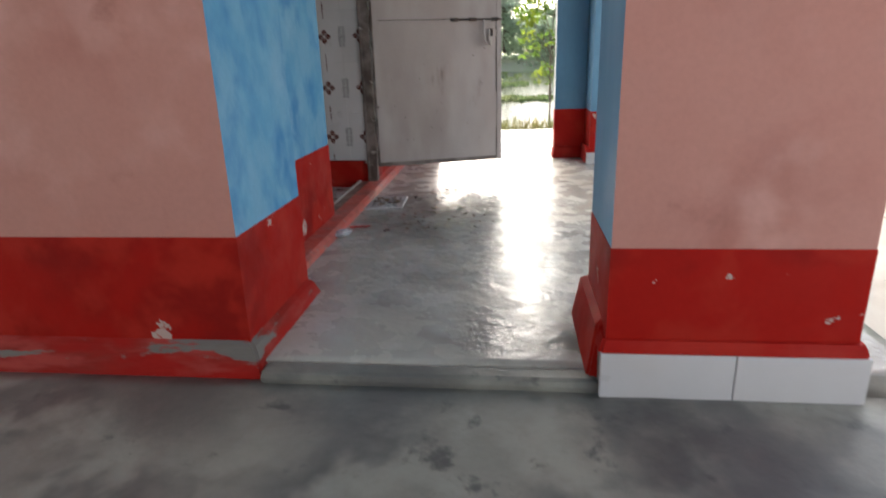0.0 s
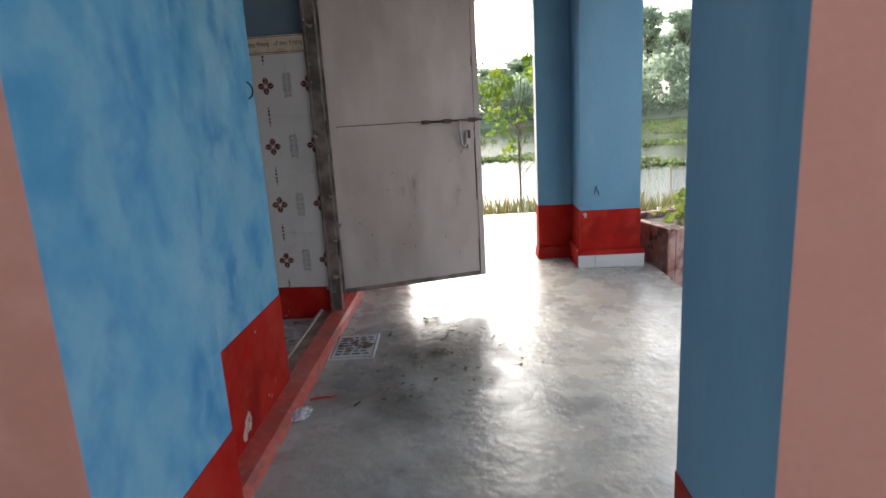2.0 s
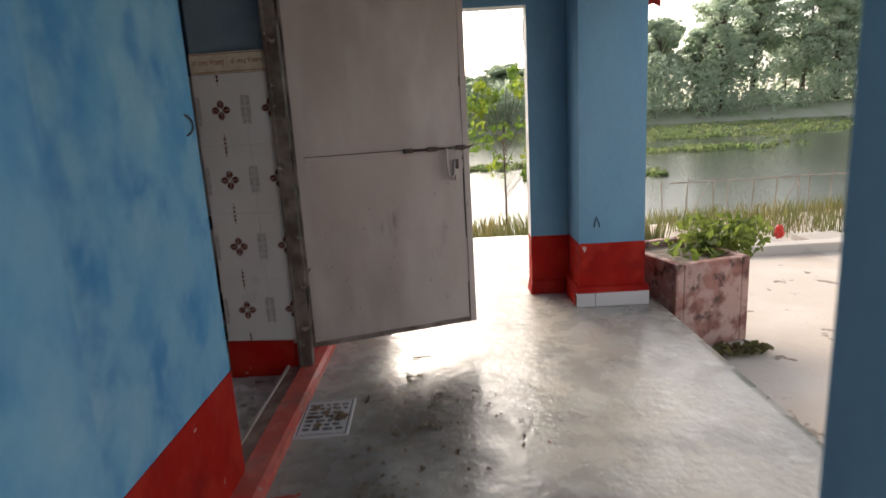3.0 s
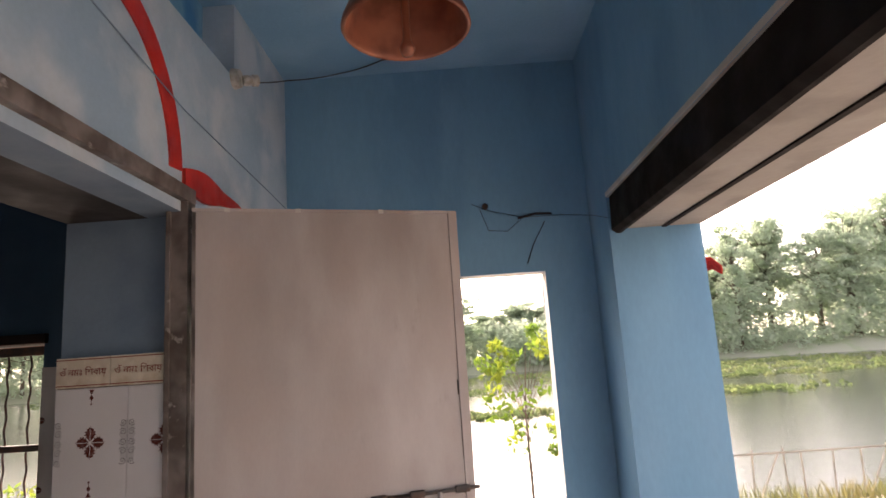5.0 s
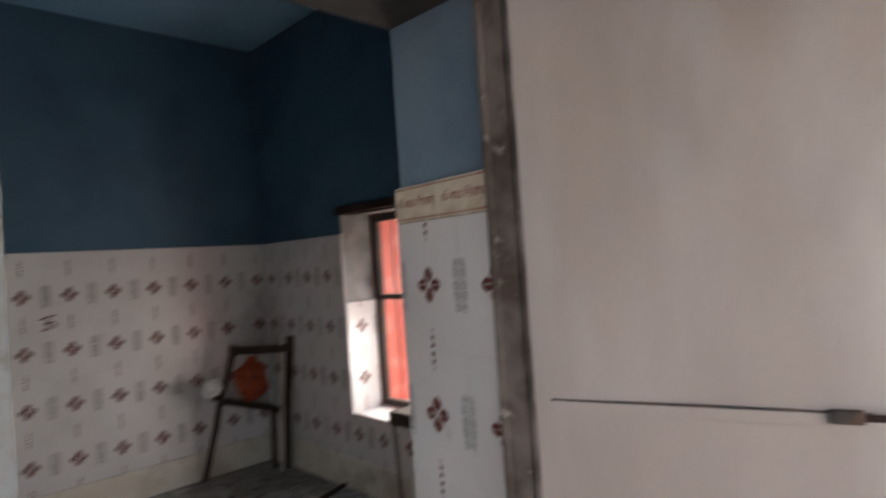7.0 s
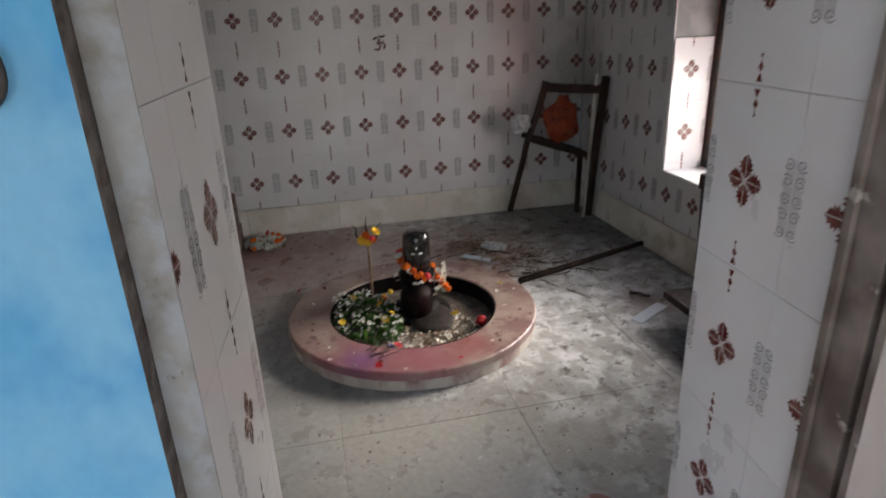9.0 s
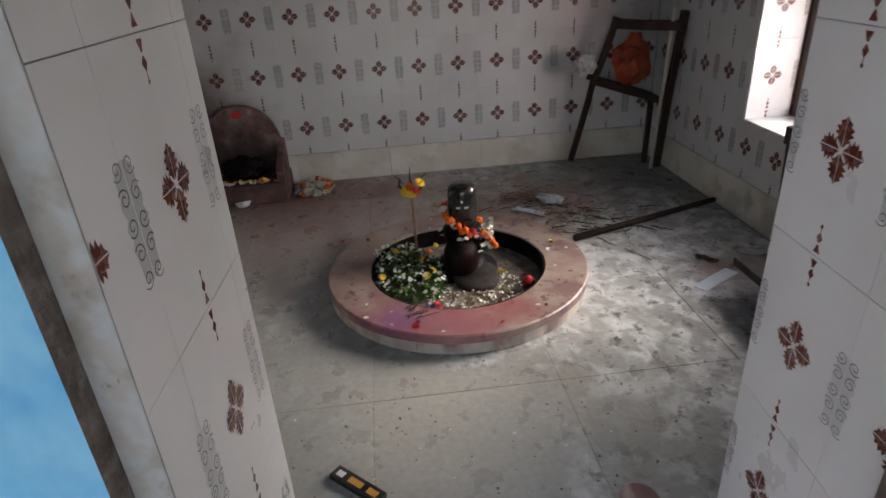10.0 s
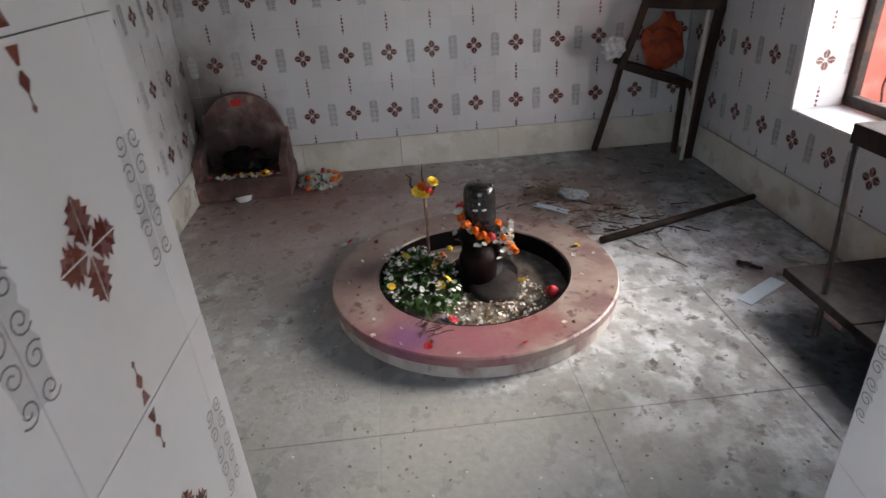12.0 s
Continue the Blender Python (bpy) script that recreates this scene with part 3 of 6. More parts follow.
# unseen wall added behind the verandah to dim the pier fronts
wall("wall_yard", PLASTER, [(-7.0, 2.3, -3.7, -3.5, -0.6, 3.3)], "unseen plain plastered wall added behind to block light")

# piers
pl = multi("wall_pier_left", [PINK, BLUE, RED], [((-1.7, 0.149, 0.405, 0.957, 0.40, CEIL), [0, 1, 0, 1, 0, 0]), ((-1.7, 0.151, 0.402, 0.960, -0.45, 0.40), [2] * 6)])
tagged(pl, "entrance pier with pink front, blue side and chipped red dado", "pier", kind="structure")
slope("plinth", RED_FOOT, -1.7, 0.151, 0.400, 0.945, -0.07, 0.065, 0.07, pl, "sloping red cement foot with worn edge")
pr = multi("wall_pier_right", [PINK, PIER_BLUE, RED], [((1.219, 1.872, 0.330, 0.725, 0.395, CEIL), [1, 0, 0, 1, 0, 0]), ((1.217, 1.874, 0.327, 0.727, -0.45, 0.395), [2] * 6)])
tagged(pr, "entrance pier with pink front, grey-blue side, red dado and white tile base", "pier", kind="structure")
slope("plinth", RED, 1.217, 1.87, 0.40, 0.765, -0.04, 0.16, 0.05, pr, "sloping red cement foot")
slope("ledge", RED, 1.209, 1.885, 0.314, 0.42, 0.102, 0.135, 0.012, pr, top=0.006)
pf = multi("wall_pier_far", [PIER_BLUE, RED], [((1.605, 2.03, 3.87, 4.37, 0.425, 2.26), [0] * 6), ((1.602, 2.033, 3.867, 4.372, -0.45, 0.425), [1] * 6)])
tagged(pf, "grey-blue square porch pier with red dado and white tile base", "pier", kind="structure")
slope("ledge", RED, 1.585, 2.05, 3.845, 4.39, 0.098, 0.135, 0.012, pf, top=0.006)
slope("plinth", RED, 1.60, 2.03, 3.90, 4.36, 0.0, 0.13, 0.025, pf)


def base_tile(parent, x0, x1, y, z0, z1):
    bm = bmesh.new()
    box(bm, x0, x1, y, y + 0.02, z0, z1, bevel=0.002)
    return part("tile", bm, WHITE_TILE, parent)


base_tile(pr, 1.204, 1.560, 0.302, -0.040, 0.100)
base_tile(pr, 1.563, 1.902, 0.302, -0.040, 0.100)
base_tile(pf, 1.580, 1.70, 3.835, 0.002, 0.096)
base_tile(pf, 1.703, 2.055, 3.835, 0.002, 0.096)
tagged(block("tile", WHITE_TILE, (2.035, 2.056, 3.857, 4.38, 0.002, 0.096), pf))
tagged(block("mortar", GROUT, (1.204, 1.900, 0.322, 0.40, -0.07, 0.097), pr), "rough grey mortar")
tagged(block("mortar", GROUT, (1.583, 2.035, 3.855, 3.90, -0.02, 0.094), pf), "rough grey mortar")

# beam over the open side of the porch
beam = multi("trim_beam", [PLASTER, PIER_BLUE, WOOD_DARK], [((1.635, 2.03, 0.652, 3.87, 2.105, 2.26), [1, 1, 1, 1, 0, 0]), ((1.605, 2.03, 0.40, 4.37, 2.26, CEIL), [1, 1, 1, 1, 0, 0]), ((1.219, 2.03, 0.40, 0.72, 2.9, CEIL), [1] * 6)])
tagged(beam, "plastered porch beam below a blue painted wall", "beam", kind="structure")
bm = bmesh.new()
prism(bm, [(-0.012, 0.0), (0.012, -0.018), (0.03, -0.018), (0.03, 0.175), (-0.005, 0.175)], pose(1.622, 0.66, 2.10), 3.195)
part("fascia", bm, BEAM, beam, "black painted fascia board")
block("groove", BEAM, (1.845, 1.868, 0.66, 3.86, 2.098, 2.106), beam)
block("edge_line", KERB, (1.600, 1.606, 0.66, 3.86, 2.262, 2.280), beam)

# red kerb, sill and skirtings at the shrine doorway
bm = bmesh.new()
prism(bm, [(-0.06, -0.01), (0.055, -0.01), (0.05, 0.028), (0.03, 0.042), (-0.06, 0.045)], pose(0.0, 0.965, 0, 0, 0, 0) , YF - 0.975)
tagged(part("trim_kerb", bm, CURB_RED), "worn red painted cement kerb along the shrine wall", "kerb", kind="structure")
sill = tagged(block("trim_sill", SILL_DIRT, (-0.125, -0.061, DY0, DY1, -0.05, 0.042), bevel=0.006), "dirty brown cement sill of the shrine doorway", "sill", kind="structure")
block("sill_bar", STEEL, (-0.135, -0.122, DY0 + 0.01, DY1 - 0.01, -0.02, 0.052), sill, "bright worn steel bar")
rv_far = tagged(block("wall_reveal_far", RED, (XI + 0.004, -0.07, DY1 - 0.004, DY1 + 0.037, -0.02, SK - 0.005)), "doorway reveal faced with patterned white tiles over red skirting", "wall", kind="structure")
bm = bmesh.new()
for a_, b_ in ((-0.02, SK - 0.004),):
    lo_ = [bm.verts.new((x, y, a_)) for x, y in ((-0.09, DY0 - 0.001), (-0.09, 2.072), (XN, 2.094), (XN, DY0 - 0.001))]
    hi_ = [bm.verts.new((v.co.x, v.co.y, b_)) for v in lo_]
    bm.faces.new(lo_)
    bm.faces.new(hi_)
    for i_ in range(4):
        bm.faces.new((lo_[i_], lo_[(i_ + 1) % 4], hi_[(i_ + 1) % 4], hi_[i_]))
rv_near = tagged(part("wall_reveal_near", bm, RED), "doorway reveal faced with patterned white tiles over red skirting", "wall", kind="structure")


# ---- patterned wall tiles ----
def clip(poly, a, b, c):
    """Keeps the side of a convex polygon where a * x + b * y <= c."""
    out = []
    for i, p in enumerate(poly):
        q = poly[(i + 1) % len(poly)]
        dp, dq = a * p[0] + b * p[1] - c, a * q[0] + b * q[1] - c
        if dp <= 0:
            out.append(p)
        if dp * dq < 0:
            s = dp / (dp - dq)
            out.append((p[0] + (q[0] - p[0]) * s, p[1] + (q[1] - p[1]) * s))
    return out


def tile_print():
    """The print on one tile as convex pieces: (material number, polygon)."""
    cx, cy = TW / 2, TH / 2
    out = []
    for k in range(4):
        c, s = (1, 0, -1, 0)[k], (0, 1, 0, -1)[k]
        k_ = 0.9
        rows = [(a_ * k_, b_ * k_) for a_, b_ in [(0.006, 0.003), (0.013, 0.0085), (0.018, 0.0185), (0.0215, 0.0125), (0.027, 0.0235), (0.031, 0.0155), (0.037, 0.0225), (0.040, 0.012), (0.0465, 0.0145), (0.049, 0.006), (0.056, 0.0005)]]
        for (r0, w0), (r1, w1) in zip(rows, rows[1:]):
            for sg in (-1, 1):
                quad = [(r0, sg * 0.0012), (r1, sg * 0.0006), (r1, sg * w1), (r0, sg * w0)]
                out.append((1, [(cx + c * x - s * y, cy + s * x + c * y) for x, y in quad]))
    for base, d in ((0.0, 1), (TH, -1)):
        for z0, z1, w0, w1 in ((0.006, 0.020, 0.0085, 0.002), (0.023, 0.031, 0.0015, 0.0075), (0.031, 0.039, 0.0075, 0.0015), (0.039, 0.047, 0.001, 0.001), (0.047, 0.050, 0.001, 0.004), (0.050, 0.054, 0.004, 0.001)):
            out.append((1, [(cx - w0, base + d * z0), (cx + w0, base + d * z0), (cx + w1, base + d * z1), (cx - w1, base + d * z1)]))
    n = 14
    for base, d in ((0.0, 1), (TW, -1)):
        prof = []
        for i in range(n + 1):
            t = i / n
            prof.append((cy - 0.075 + 0.15 * t, 0.029 * (1 - abs(2 * t - 1) ** 5) * (0.86 + 0.14 * math.cos(t * math.pi * 12))))
        for (v0, w0), (v1, w1) in zip(prof, prof[1:]):
            if w0 > 0.006 and w1 > 0.006:
                out.append((2, [(base + d * 0.0008, v0), (base + d * max(w0, 0.001), v0), (base + d * max(w1, 0.001), v1), (base + d * 0.0008, v1)]))
        for k in range(5):
            v, turn = cy - 0.058 + 0.029 * k, 1 if k % 2 else -1
            pts = []
            for i in range(15):
                t = i / 14
                r, a = 0.0115 * (1 - 0.8 * t), turn * (0.6 + 8.5 * t)
                pts.append((base + d * (0.0150 + r * math.cos(a) * 1.15), v + r * math.sin(a)))
            for (xa, ya), (xb, yb) in zip(pts, pts[1:]):
                l = math.hypot(xb - xa, yb - ya) or 1.0
                nx_, ny_ = -(yb - ya) / l * 0.0009, (xb - xa) / l * 0.0009
                out.append((3, [(xa - nx_, ya - ny_), (xb - nx_, yb - ny_), (xb + nx_, yb + ny_), (xa + nx_, ya + ny_)]))
    return out


PRINT = tile_print()
TILE_MESH = {}


def tile_mesh(u0, u1, v0, v1, plain_tile=False):
    key = (round(u0, 3), round(u1, 3), round(v0, 3), round(v1, 3), plain_tile)
    if key in TILE_MESH:
        return TILE_MESH[key]
    bm = bmesh.new()
    g, t = 0.0003, 0.007
    x0, x1, z0, z1 = u0 + g, u1 - g, v0 + g, v1 - g
    e = 0.0004
    lo = [bm.verts.new((x, 0, z)) for x, z in ((x0, z0), (x1, z0), (x1, z1), (x0, z1))]
    hi = [bm.verts.new((x, -t, z)) for x, z in ((x0 + e, z0 + e), (x1 - e, z0 + e), (x1 - e, z1 - e), (x0 + e, z1 - e))]
    bm.faces.new(hi)
    for i in range(4):
        bm.faces.new((lo[i], lo[(i + 1) % 4], hi[(i + 1) % 4], hi[i]))
    if not plain_tile:
        for mi, poly in PRINT:
            for a, b, c in ((-1, 0, -x0 - e), (1, 0, x1 - e), (0, -1, -z0 - e), (0, 1, z1 - e)):
                poly = clip(poly, a, b, c)
                if len(poly) < 3:
                    break
            if len(poly) >= 3:
                try:
                    f = bm.faces.new([bm.verts.new((x, -t - (0.0009 if mi == 3 else 0.0006), z)) for x, z in poly])
                    f.material_index = mi
                    f.normal_update()
                    if f.normal.y > 0:
                        f.normal_flip()
                except ValueError:
                    pass
    me = bpy.data.meshes.new("tile")
    bm.to_mesh(me)
    bm.free()
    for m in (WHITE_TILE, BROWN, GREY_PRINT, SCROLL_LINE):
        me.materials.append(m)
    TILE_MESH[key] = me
    return me


def tile_wall(parent, m, u_from, u_to, phase, v_from, v_to, v_phase=SK, hole=None):
    """Tiles on a wall: m takes (along the wall, out of the wall is -y, up) to the world. hole: (u0, u1, v0, v1) left free."""
    i = math.floor((u_from - phase) / TW)
    while phase + i * TW < u_to - 1e-4:
        a = phase + i * TW
        j = math.floor((v_from - v_phase + 1e-4) / TH)
        while v_phase + j * TH < v_to - 1e-4:
            b = v_phase + j * TH
            pieces = [(max(a, u_from), min(a + TW, u_to), max(b, v_from), min(b + TH, v_to))]
            if hole:
                h0, h1, k0, k1 = hole
                cut = []
                for p0, p1, q0, q1 in pieces:
                    if p1 <= h0 or p0 >= h1 or q1 <= k0 or q0 >= k1:
                        cut.append((p0, p1, q0, q1))
                        continue
                    if q0 < k0:
                        cut.append((p0, p1, q0, k0))
                    if q1 > k1:
                        cut.append((p0, p1, k1, q1))
                    if p0 < h0:
                        cut.append((p0, h0, max(q0, k0), min(q1, k1)))
                    if p1 > h1:
                        cut.append((h1, p1, max(q0, k0), min(q1, k1)))
                pieces = cut
            for p0, p1, q0, q1 in pieces:
                if p1 - p0 > 0.012 and q1 - q0 > 0.012:
                    ob = new("tile", tile_mesh(p0 - a, p1 - a, q0 - b, q1 - b))
                    ob.matrix_world = m @ Matrix.Translation((a, 0, b)) @ pose(0, 0, 0, random.uniform(-0.06, 0.06), 0, random.uniform(-0.06, 0.06))
                    ob.parent = parent
            j += 1
        i += 1


def axes_matrix(o, u, n):
    """u: along the wall, n: out of the wall."""
    u, n = Vector(u), Vector(n)
    return Matrix.Translation(o) @ Matrix((u, -n, Vector((0, 0, 1)))).transposed().to_4x4()

# ---- shrine: tiles, skirting, marble floor ----
TTOP = 1.645
M_BACK = axes_matrix((XB + 0.001, 0, 0), (0, 1, 0), (1, 0, 0))
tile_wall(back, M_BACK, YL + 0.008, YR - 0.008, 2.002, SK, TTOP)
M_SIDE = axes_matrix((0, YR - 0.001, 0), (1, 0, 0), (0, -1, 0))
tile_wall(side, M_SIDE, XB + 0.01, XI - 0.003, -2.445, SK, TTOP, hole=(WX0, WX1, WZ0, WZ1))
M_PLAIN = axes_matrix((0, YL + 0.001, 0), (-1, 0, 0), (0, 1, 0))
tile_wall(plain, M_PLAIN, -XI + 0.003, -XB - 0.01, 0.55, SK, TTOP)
SF = math.atan2(0.034, 0.38)    # the far reveal too
M_RF = axes_matrix((0, DY1 - 0.021, 0), (math.cos(SF), -math.sin(SF), 0), (-math.sin(SF), -math.cos(SF), 0))
tile_wall(rv_far, M_RF, XI, -0.062, XI + 0.003, SK, SK + 4 * TH)
SP = math.atan2(0.022, 0.40)   # the near reveal is slightly splayed
M_RN = axes_matrix((0, 2.066, 0), (-math.cos(SP), math.sin(SP), 0), (math.sin(SP), math.cos(SP), 0))
M_RT = M_RN @ Matrix.Translation((0, 0, 0.702)) @ Matrix.Diagonal((1, 1, 1.103, 1)) @ Matrix.Translation((0, 0, -0.702))   # taller tiles here
tile_wall(rv_near, M_RT, 0.0935, -XN, -0.052, SK + 0.0475, SK + 1.277)
for name, m, u0, u1, p, d0, ma, z1 in (("backing", M_RF, XI, -0.065, rv_far, 0.014, GROUT, 1.64), ("backing", M_RN, 0.100, -XN, rv_near, 0.006, GROUT, 1.64)):
    bm = bmesh.new()
    box(bm, u0, u1, 0.0, d0, SK - 0.002, z1)
    b_ = part(name, bm, ma, p)
    b_.matrix_world = m
for p_, m_, bx in ((back, M_BACK, [(YL + 0.008, YR - 0.008, SK, TTOP - 0.002)]), (plain, M_PLAIN, [(-XI + 0.003, -XB - 0.01, SK, TTOP - 0.002)]),
                   (side, M_SIDE, [(XB + 0.01, WX0 - 0.002, SK, TTOP - 0.002), (WX1 + 0.002, XI - 0.003, SK, TTOP - 0.002), (WX0 - 0.002, WX1 + 0.002, SK, WZ0 - 0.002)])):
    for u0, u1, z0, z1 in bx:
        bm = bmesh.new()
        box(bm, u0, u1, -0.0055, 0.0005, z0, z1)
        part("backing", bm, GROUT_PALE, p_).matrix_world = m_
# window: tiled reveal of the lower jamb and sill
M_WJ = axes_matrix((WX0 + 0.004, 0, 0), (0, 1, 0), (1, 0, 0))
tile_wall(side, M_WJ, YR - 0.004, YR + WR, YR - 0.02, WZ0, 1.20)


def border(parent, m, u0, u1, v0, v1, step):
    """A narrow border tile course with a red line of lettering."""
    u = u0
    while u < u1 - 0.02:
        w = min(step, u1 - u)
        bm = bmesh.new()
        box(bm, 0.001, w - 0.001, -0.008, 0, 0, v1 - v0, bevel=0.0015)
        t = part("border_tile", bm, CREAM_TILE, parent)
        t.matrix_world = m @ Matrix.Translation((u, 0, v0))
        cu = bpy.data.curves.new("lettering", "FONT")
        cu.body, cu.size, cu.extrude = "ওঁ নমঃ \u09bfশবায়", 0.030, 0.0004
        cu.align_x, cu.align_y = "CENTER", "CENTER"
        cu.materials.append(LETTER)
        ob = new("lettering", cu)
        ob.parent = t
        ob.matrix_parent_inverse = Matrix()
        ob.matrix_basis = pose(step / 2, -0.0088, (v1 - v0) / 2, 90, 0, 0)
        bm = bmesh.new()
        for z in (0.006, v1 - v0 - 0.008):
            box(bm, 0.002, w - 0.002, -0.0086, -0.0078, z, z + 0.003)
        part("line", bm, LETTER, t)
        u += step


border(rv_far, M_RF, XI, -0.062, SK + 4 * TH + 0.002, 1.645, 0.19)
border(rv_near, M_RN, 0.102, -XN, SK + 4 * TH + 0.002, 1.645, 0.19)


def skirting(parent, m, u0, u1, seed):
    rnd = random.Random(seed)
    u = u0
    while u < u1 - 0.02:
        w = min(rnd.uniform(0.52, 0.64), u1 - u)
        bm = bmesh.new()
        box(bm, 0.001, w - 0.001, -0.014, 0, -0.008, SK - 0.002, bevel=0.003)
        s = part("slab", bm, SKIRT, parent)
        s.matrix_world = m @ Matrix.Translation((u, 0, 0))
        u += w


skirting(back, M_BACK, YL, YR, 5)
skirting(side, M_SIDE, XB + 0.016, XI, 6)
skirting(plain, M_PLAIN, -XI, -XB - 0.016, 7)
G = 0.638
slab_meshes = {}
for i in range(-6, 3):
    for j in range(-3, 5):
        x0, x1 = max(-1.14 + i * G, XB + 0.016), min(-1.14 + (i + 1) * G, -0.136)
        y0, y1 = max(2.242 + j * G, YL + 0.016), min(2.242 + (j + 1) * G, YR - 0.016)
        if x1 > XI:
            y0, y1 = max(y0, DY0 + 0.02), min(y1, DY1 - 0.02)
        if x1 - x0 < 0.02 or y1 - y0 < 0.02:
            continue
        key = (round(x1 - x0, 3), round(y1 - y0, 3))
        if key not in slab_meshes:
            bm = bmesh.new()
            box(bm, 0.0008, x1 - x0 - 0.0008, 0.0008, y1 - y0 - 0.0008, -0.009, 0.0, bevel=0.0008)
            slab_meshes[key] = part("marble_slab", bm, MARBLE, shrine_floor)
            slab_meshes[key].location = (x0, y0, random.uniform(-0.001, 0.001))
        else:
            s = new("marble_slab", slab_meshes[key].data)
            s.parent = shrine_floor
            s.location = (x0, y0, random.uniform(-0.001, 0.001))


# ---- porch: door frame, door leaf, fittings ----
def strip(parent, name, material, x0, x1, y0, y1, z0, z1, bevel=0.002, label=""):
    bm = bmesh.new()
    box(bm, x0, x1, y0, y1, z0, z1, bevel=bevel)
    return part(name, bm, material, parent, label)


door_frame = thing("door_frame", "grimy painted steel angle door frame of the shrine doorway", "door frame")
bm = bmesh.new()
box(bm, -0.145, -0.091, DY0 + 0.001, 2.068, 0.045, 2.135)
box(bm, -0.092, -0.088, DY0 + 0.001, 2.079, 0.045, 2.135, bevel=0.0015)
part("jamb", bm, JAMB, door_frame)
bm = bmesh.new()
box(bm, -0.060, 0.004, DY1 - 0.024, DY1 + 0.035, 0.045, 2.135, bevel=0.004)
box(bm, -0.064, -0.048, DY1 - 0.036, DY1 - 0.026, 0.045, 2.10, bevel=0.002)
part("jamb", bm, STEEL_FRAME, door_frame)
bm = bmesh.new()
box(bm, -0.060, 0.006, DY0 - 0.035, DY1 + 0.035, 2.135, 2.185, bevel=0.004)
part("head", bm, STEEL_FRAME, door_frame)
for y, z in ((DY1 + 0.012, 0.42), (DY1 + 0.012, 1.12), (DY1 + 0.012, 1.85)):
    bm = bmesh.new()
    bmesh.ops.create_cone(bm, cap_ends=True, segments=12, radius1=0.010, radius2=0.010, depth=0.09, matrix=pose(0.010, y, z))
    part("hinge", bm, STEEL_FRAME, door_frame)

door = thing("door_leaf", "open grey painted sheet-steel shrine door with slide bolt", "door", (0.012, 3.008, 0), math.degrees(math.atan2(0.296, 0.858)))
LWID, LB, LT = 0.915, 0.150, 2.105


def dented(name, x0, x1, z0, z1, y, seed, mat_, n=30):
    """A thin steel sheet with shallow dents."""
    bm = bmesh.new()
    rows = [[bm.verts.new((x0 + (x1 - x0) * i / n, y + 0.005 * noise.fractal(Vector((i * 0.13, j * 0.13, seed)), 0.7, 2.0, 4), z0 + (z1 - z0) * j / n)) for j in range(n + 1)] for i in range(n + 1)]
    back_ = [[bm.verts.new(v.co + Vector((0, 0.0015, 0))) for v in r] for r in rows]
    for g, flip in ((rows, False), (back_, True)):
        for i in range(n):
            for j in range(n):
                q = (g[i][j], g[i + 1][j], g[i + 1][j + 1], g[i][j + 1])
                bm.faces.new(tuple(reversed(q)) if flip else q)
    return part(name, bm, mat_, door, smooth=True)


dented("lower_sheet", 0.012, LWID - 0.035, LB + 0.028, 1.128, -0.030, 2.0, STEEL)
dented("upper_sheet", 0.012, LWID - 0.035, 1.122, LT - 0.012, -0.033, 9.0, STEEL)
strip(door, "hinge_stile", STEEL_FRAME, 0.0, 0.035, -0.027, 0.010, LB, LT)
strip(door, "lock_stile", STEEL, LWID - 0.034, LWID, -0.036, 0.010, LB, LT)
strip(door, "stile_gap", DARKIRON, LWID - 0.040, LWID - 0.033, -0.031, 0.0, LB + 0.01, LT - 0.01, 0.0)
strip(door, "bottom_rail", STEEL_FRAME, 0.0, LWID - 0.034, -0.034, 0.010, LB, LB + 0.028)
strip(door, "top_rail", STEEL, 0.0, LWID - 0.034, -0.037, 0.010, LT - 0.012, LT)
strip(door, "seam_strip", STEEL, 0.05, LWID - 0.06, -0.0375, -0.030, 1.105, 1.128, 0.0015)
strip(door, "seam_line", DARKIRON, 0.05, LWID - 0.30, -0.038, -0.032, 1.128, 1.132, 0.0)
bolt = thing("slide_bolt", "dark iron slide bolt", "bolt")
bolt.parent = door
del bolt["category"]
tagged(bolt, "dark iron slide bolt with hanging hasp")
bm = bmesh.new()
tube(bm, [(LWID - 0.36, -0.046, 1.125), (LWID + 0.012, -0.046, 1.125)], 0.0065, 10)
part("rod", bm, DARKIRON, bolt, smooth=True)
for x in (LWID - 0.34, LWID - 0.21, LWID - 0.05):
    strip(bolt, "bracket", DARKIRON, x - 0.026, x + 0.026, -0.054, -0.036, 1.113, 1.137, 0.004)
bm = bmesh.new()
tube(bm, [(LWID - 0.135, -0.055, 1.125), (LWID - 0.137, -0.062, 1.05), (LWID - 0.130, -0.064, 0.985), (LWID - 0.112, -0.062, 0.965), (LWID - 0.098, -0.058, 0.99), (LWID - 0.095, -0.052, 1.06)], 0.0075, 8)
part("hasp", bm, STEEL, bolt, "worn steel hasp loop", smooth=True)
strip(bolt, "staple_plate", DARKIRON, LWID - 0.088, LWID - 0.066, -0.048, -0.036, 1.015, 1.065, 0.003)
strip(bolt, "padlock_tab", KERB, LWID - 0.088, LWID - 0.070, -0.050, -0.036, 0.955, 1.012, 0.003)
rnd = random.Random(4)
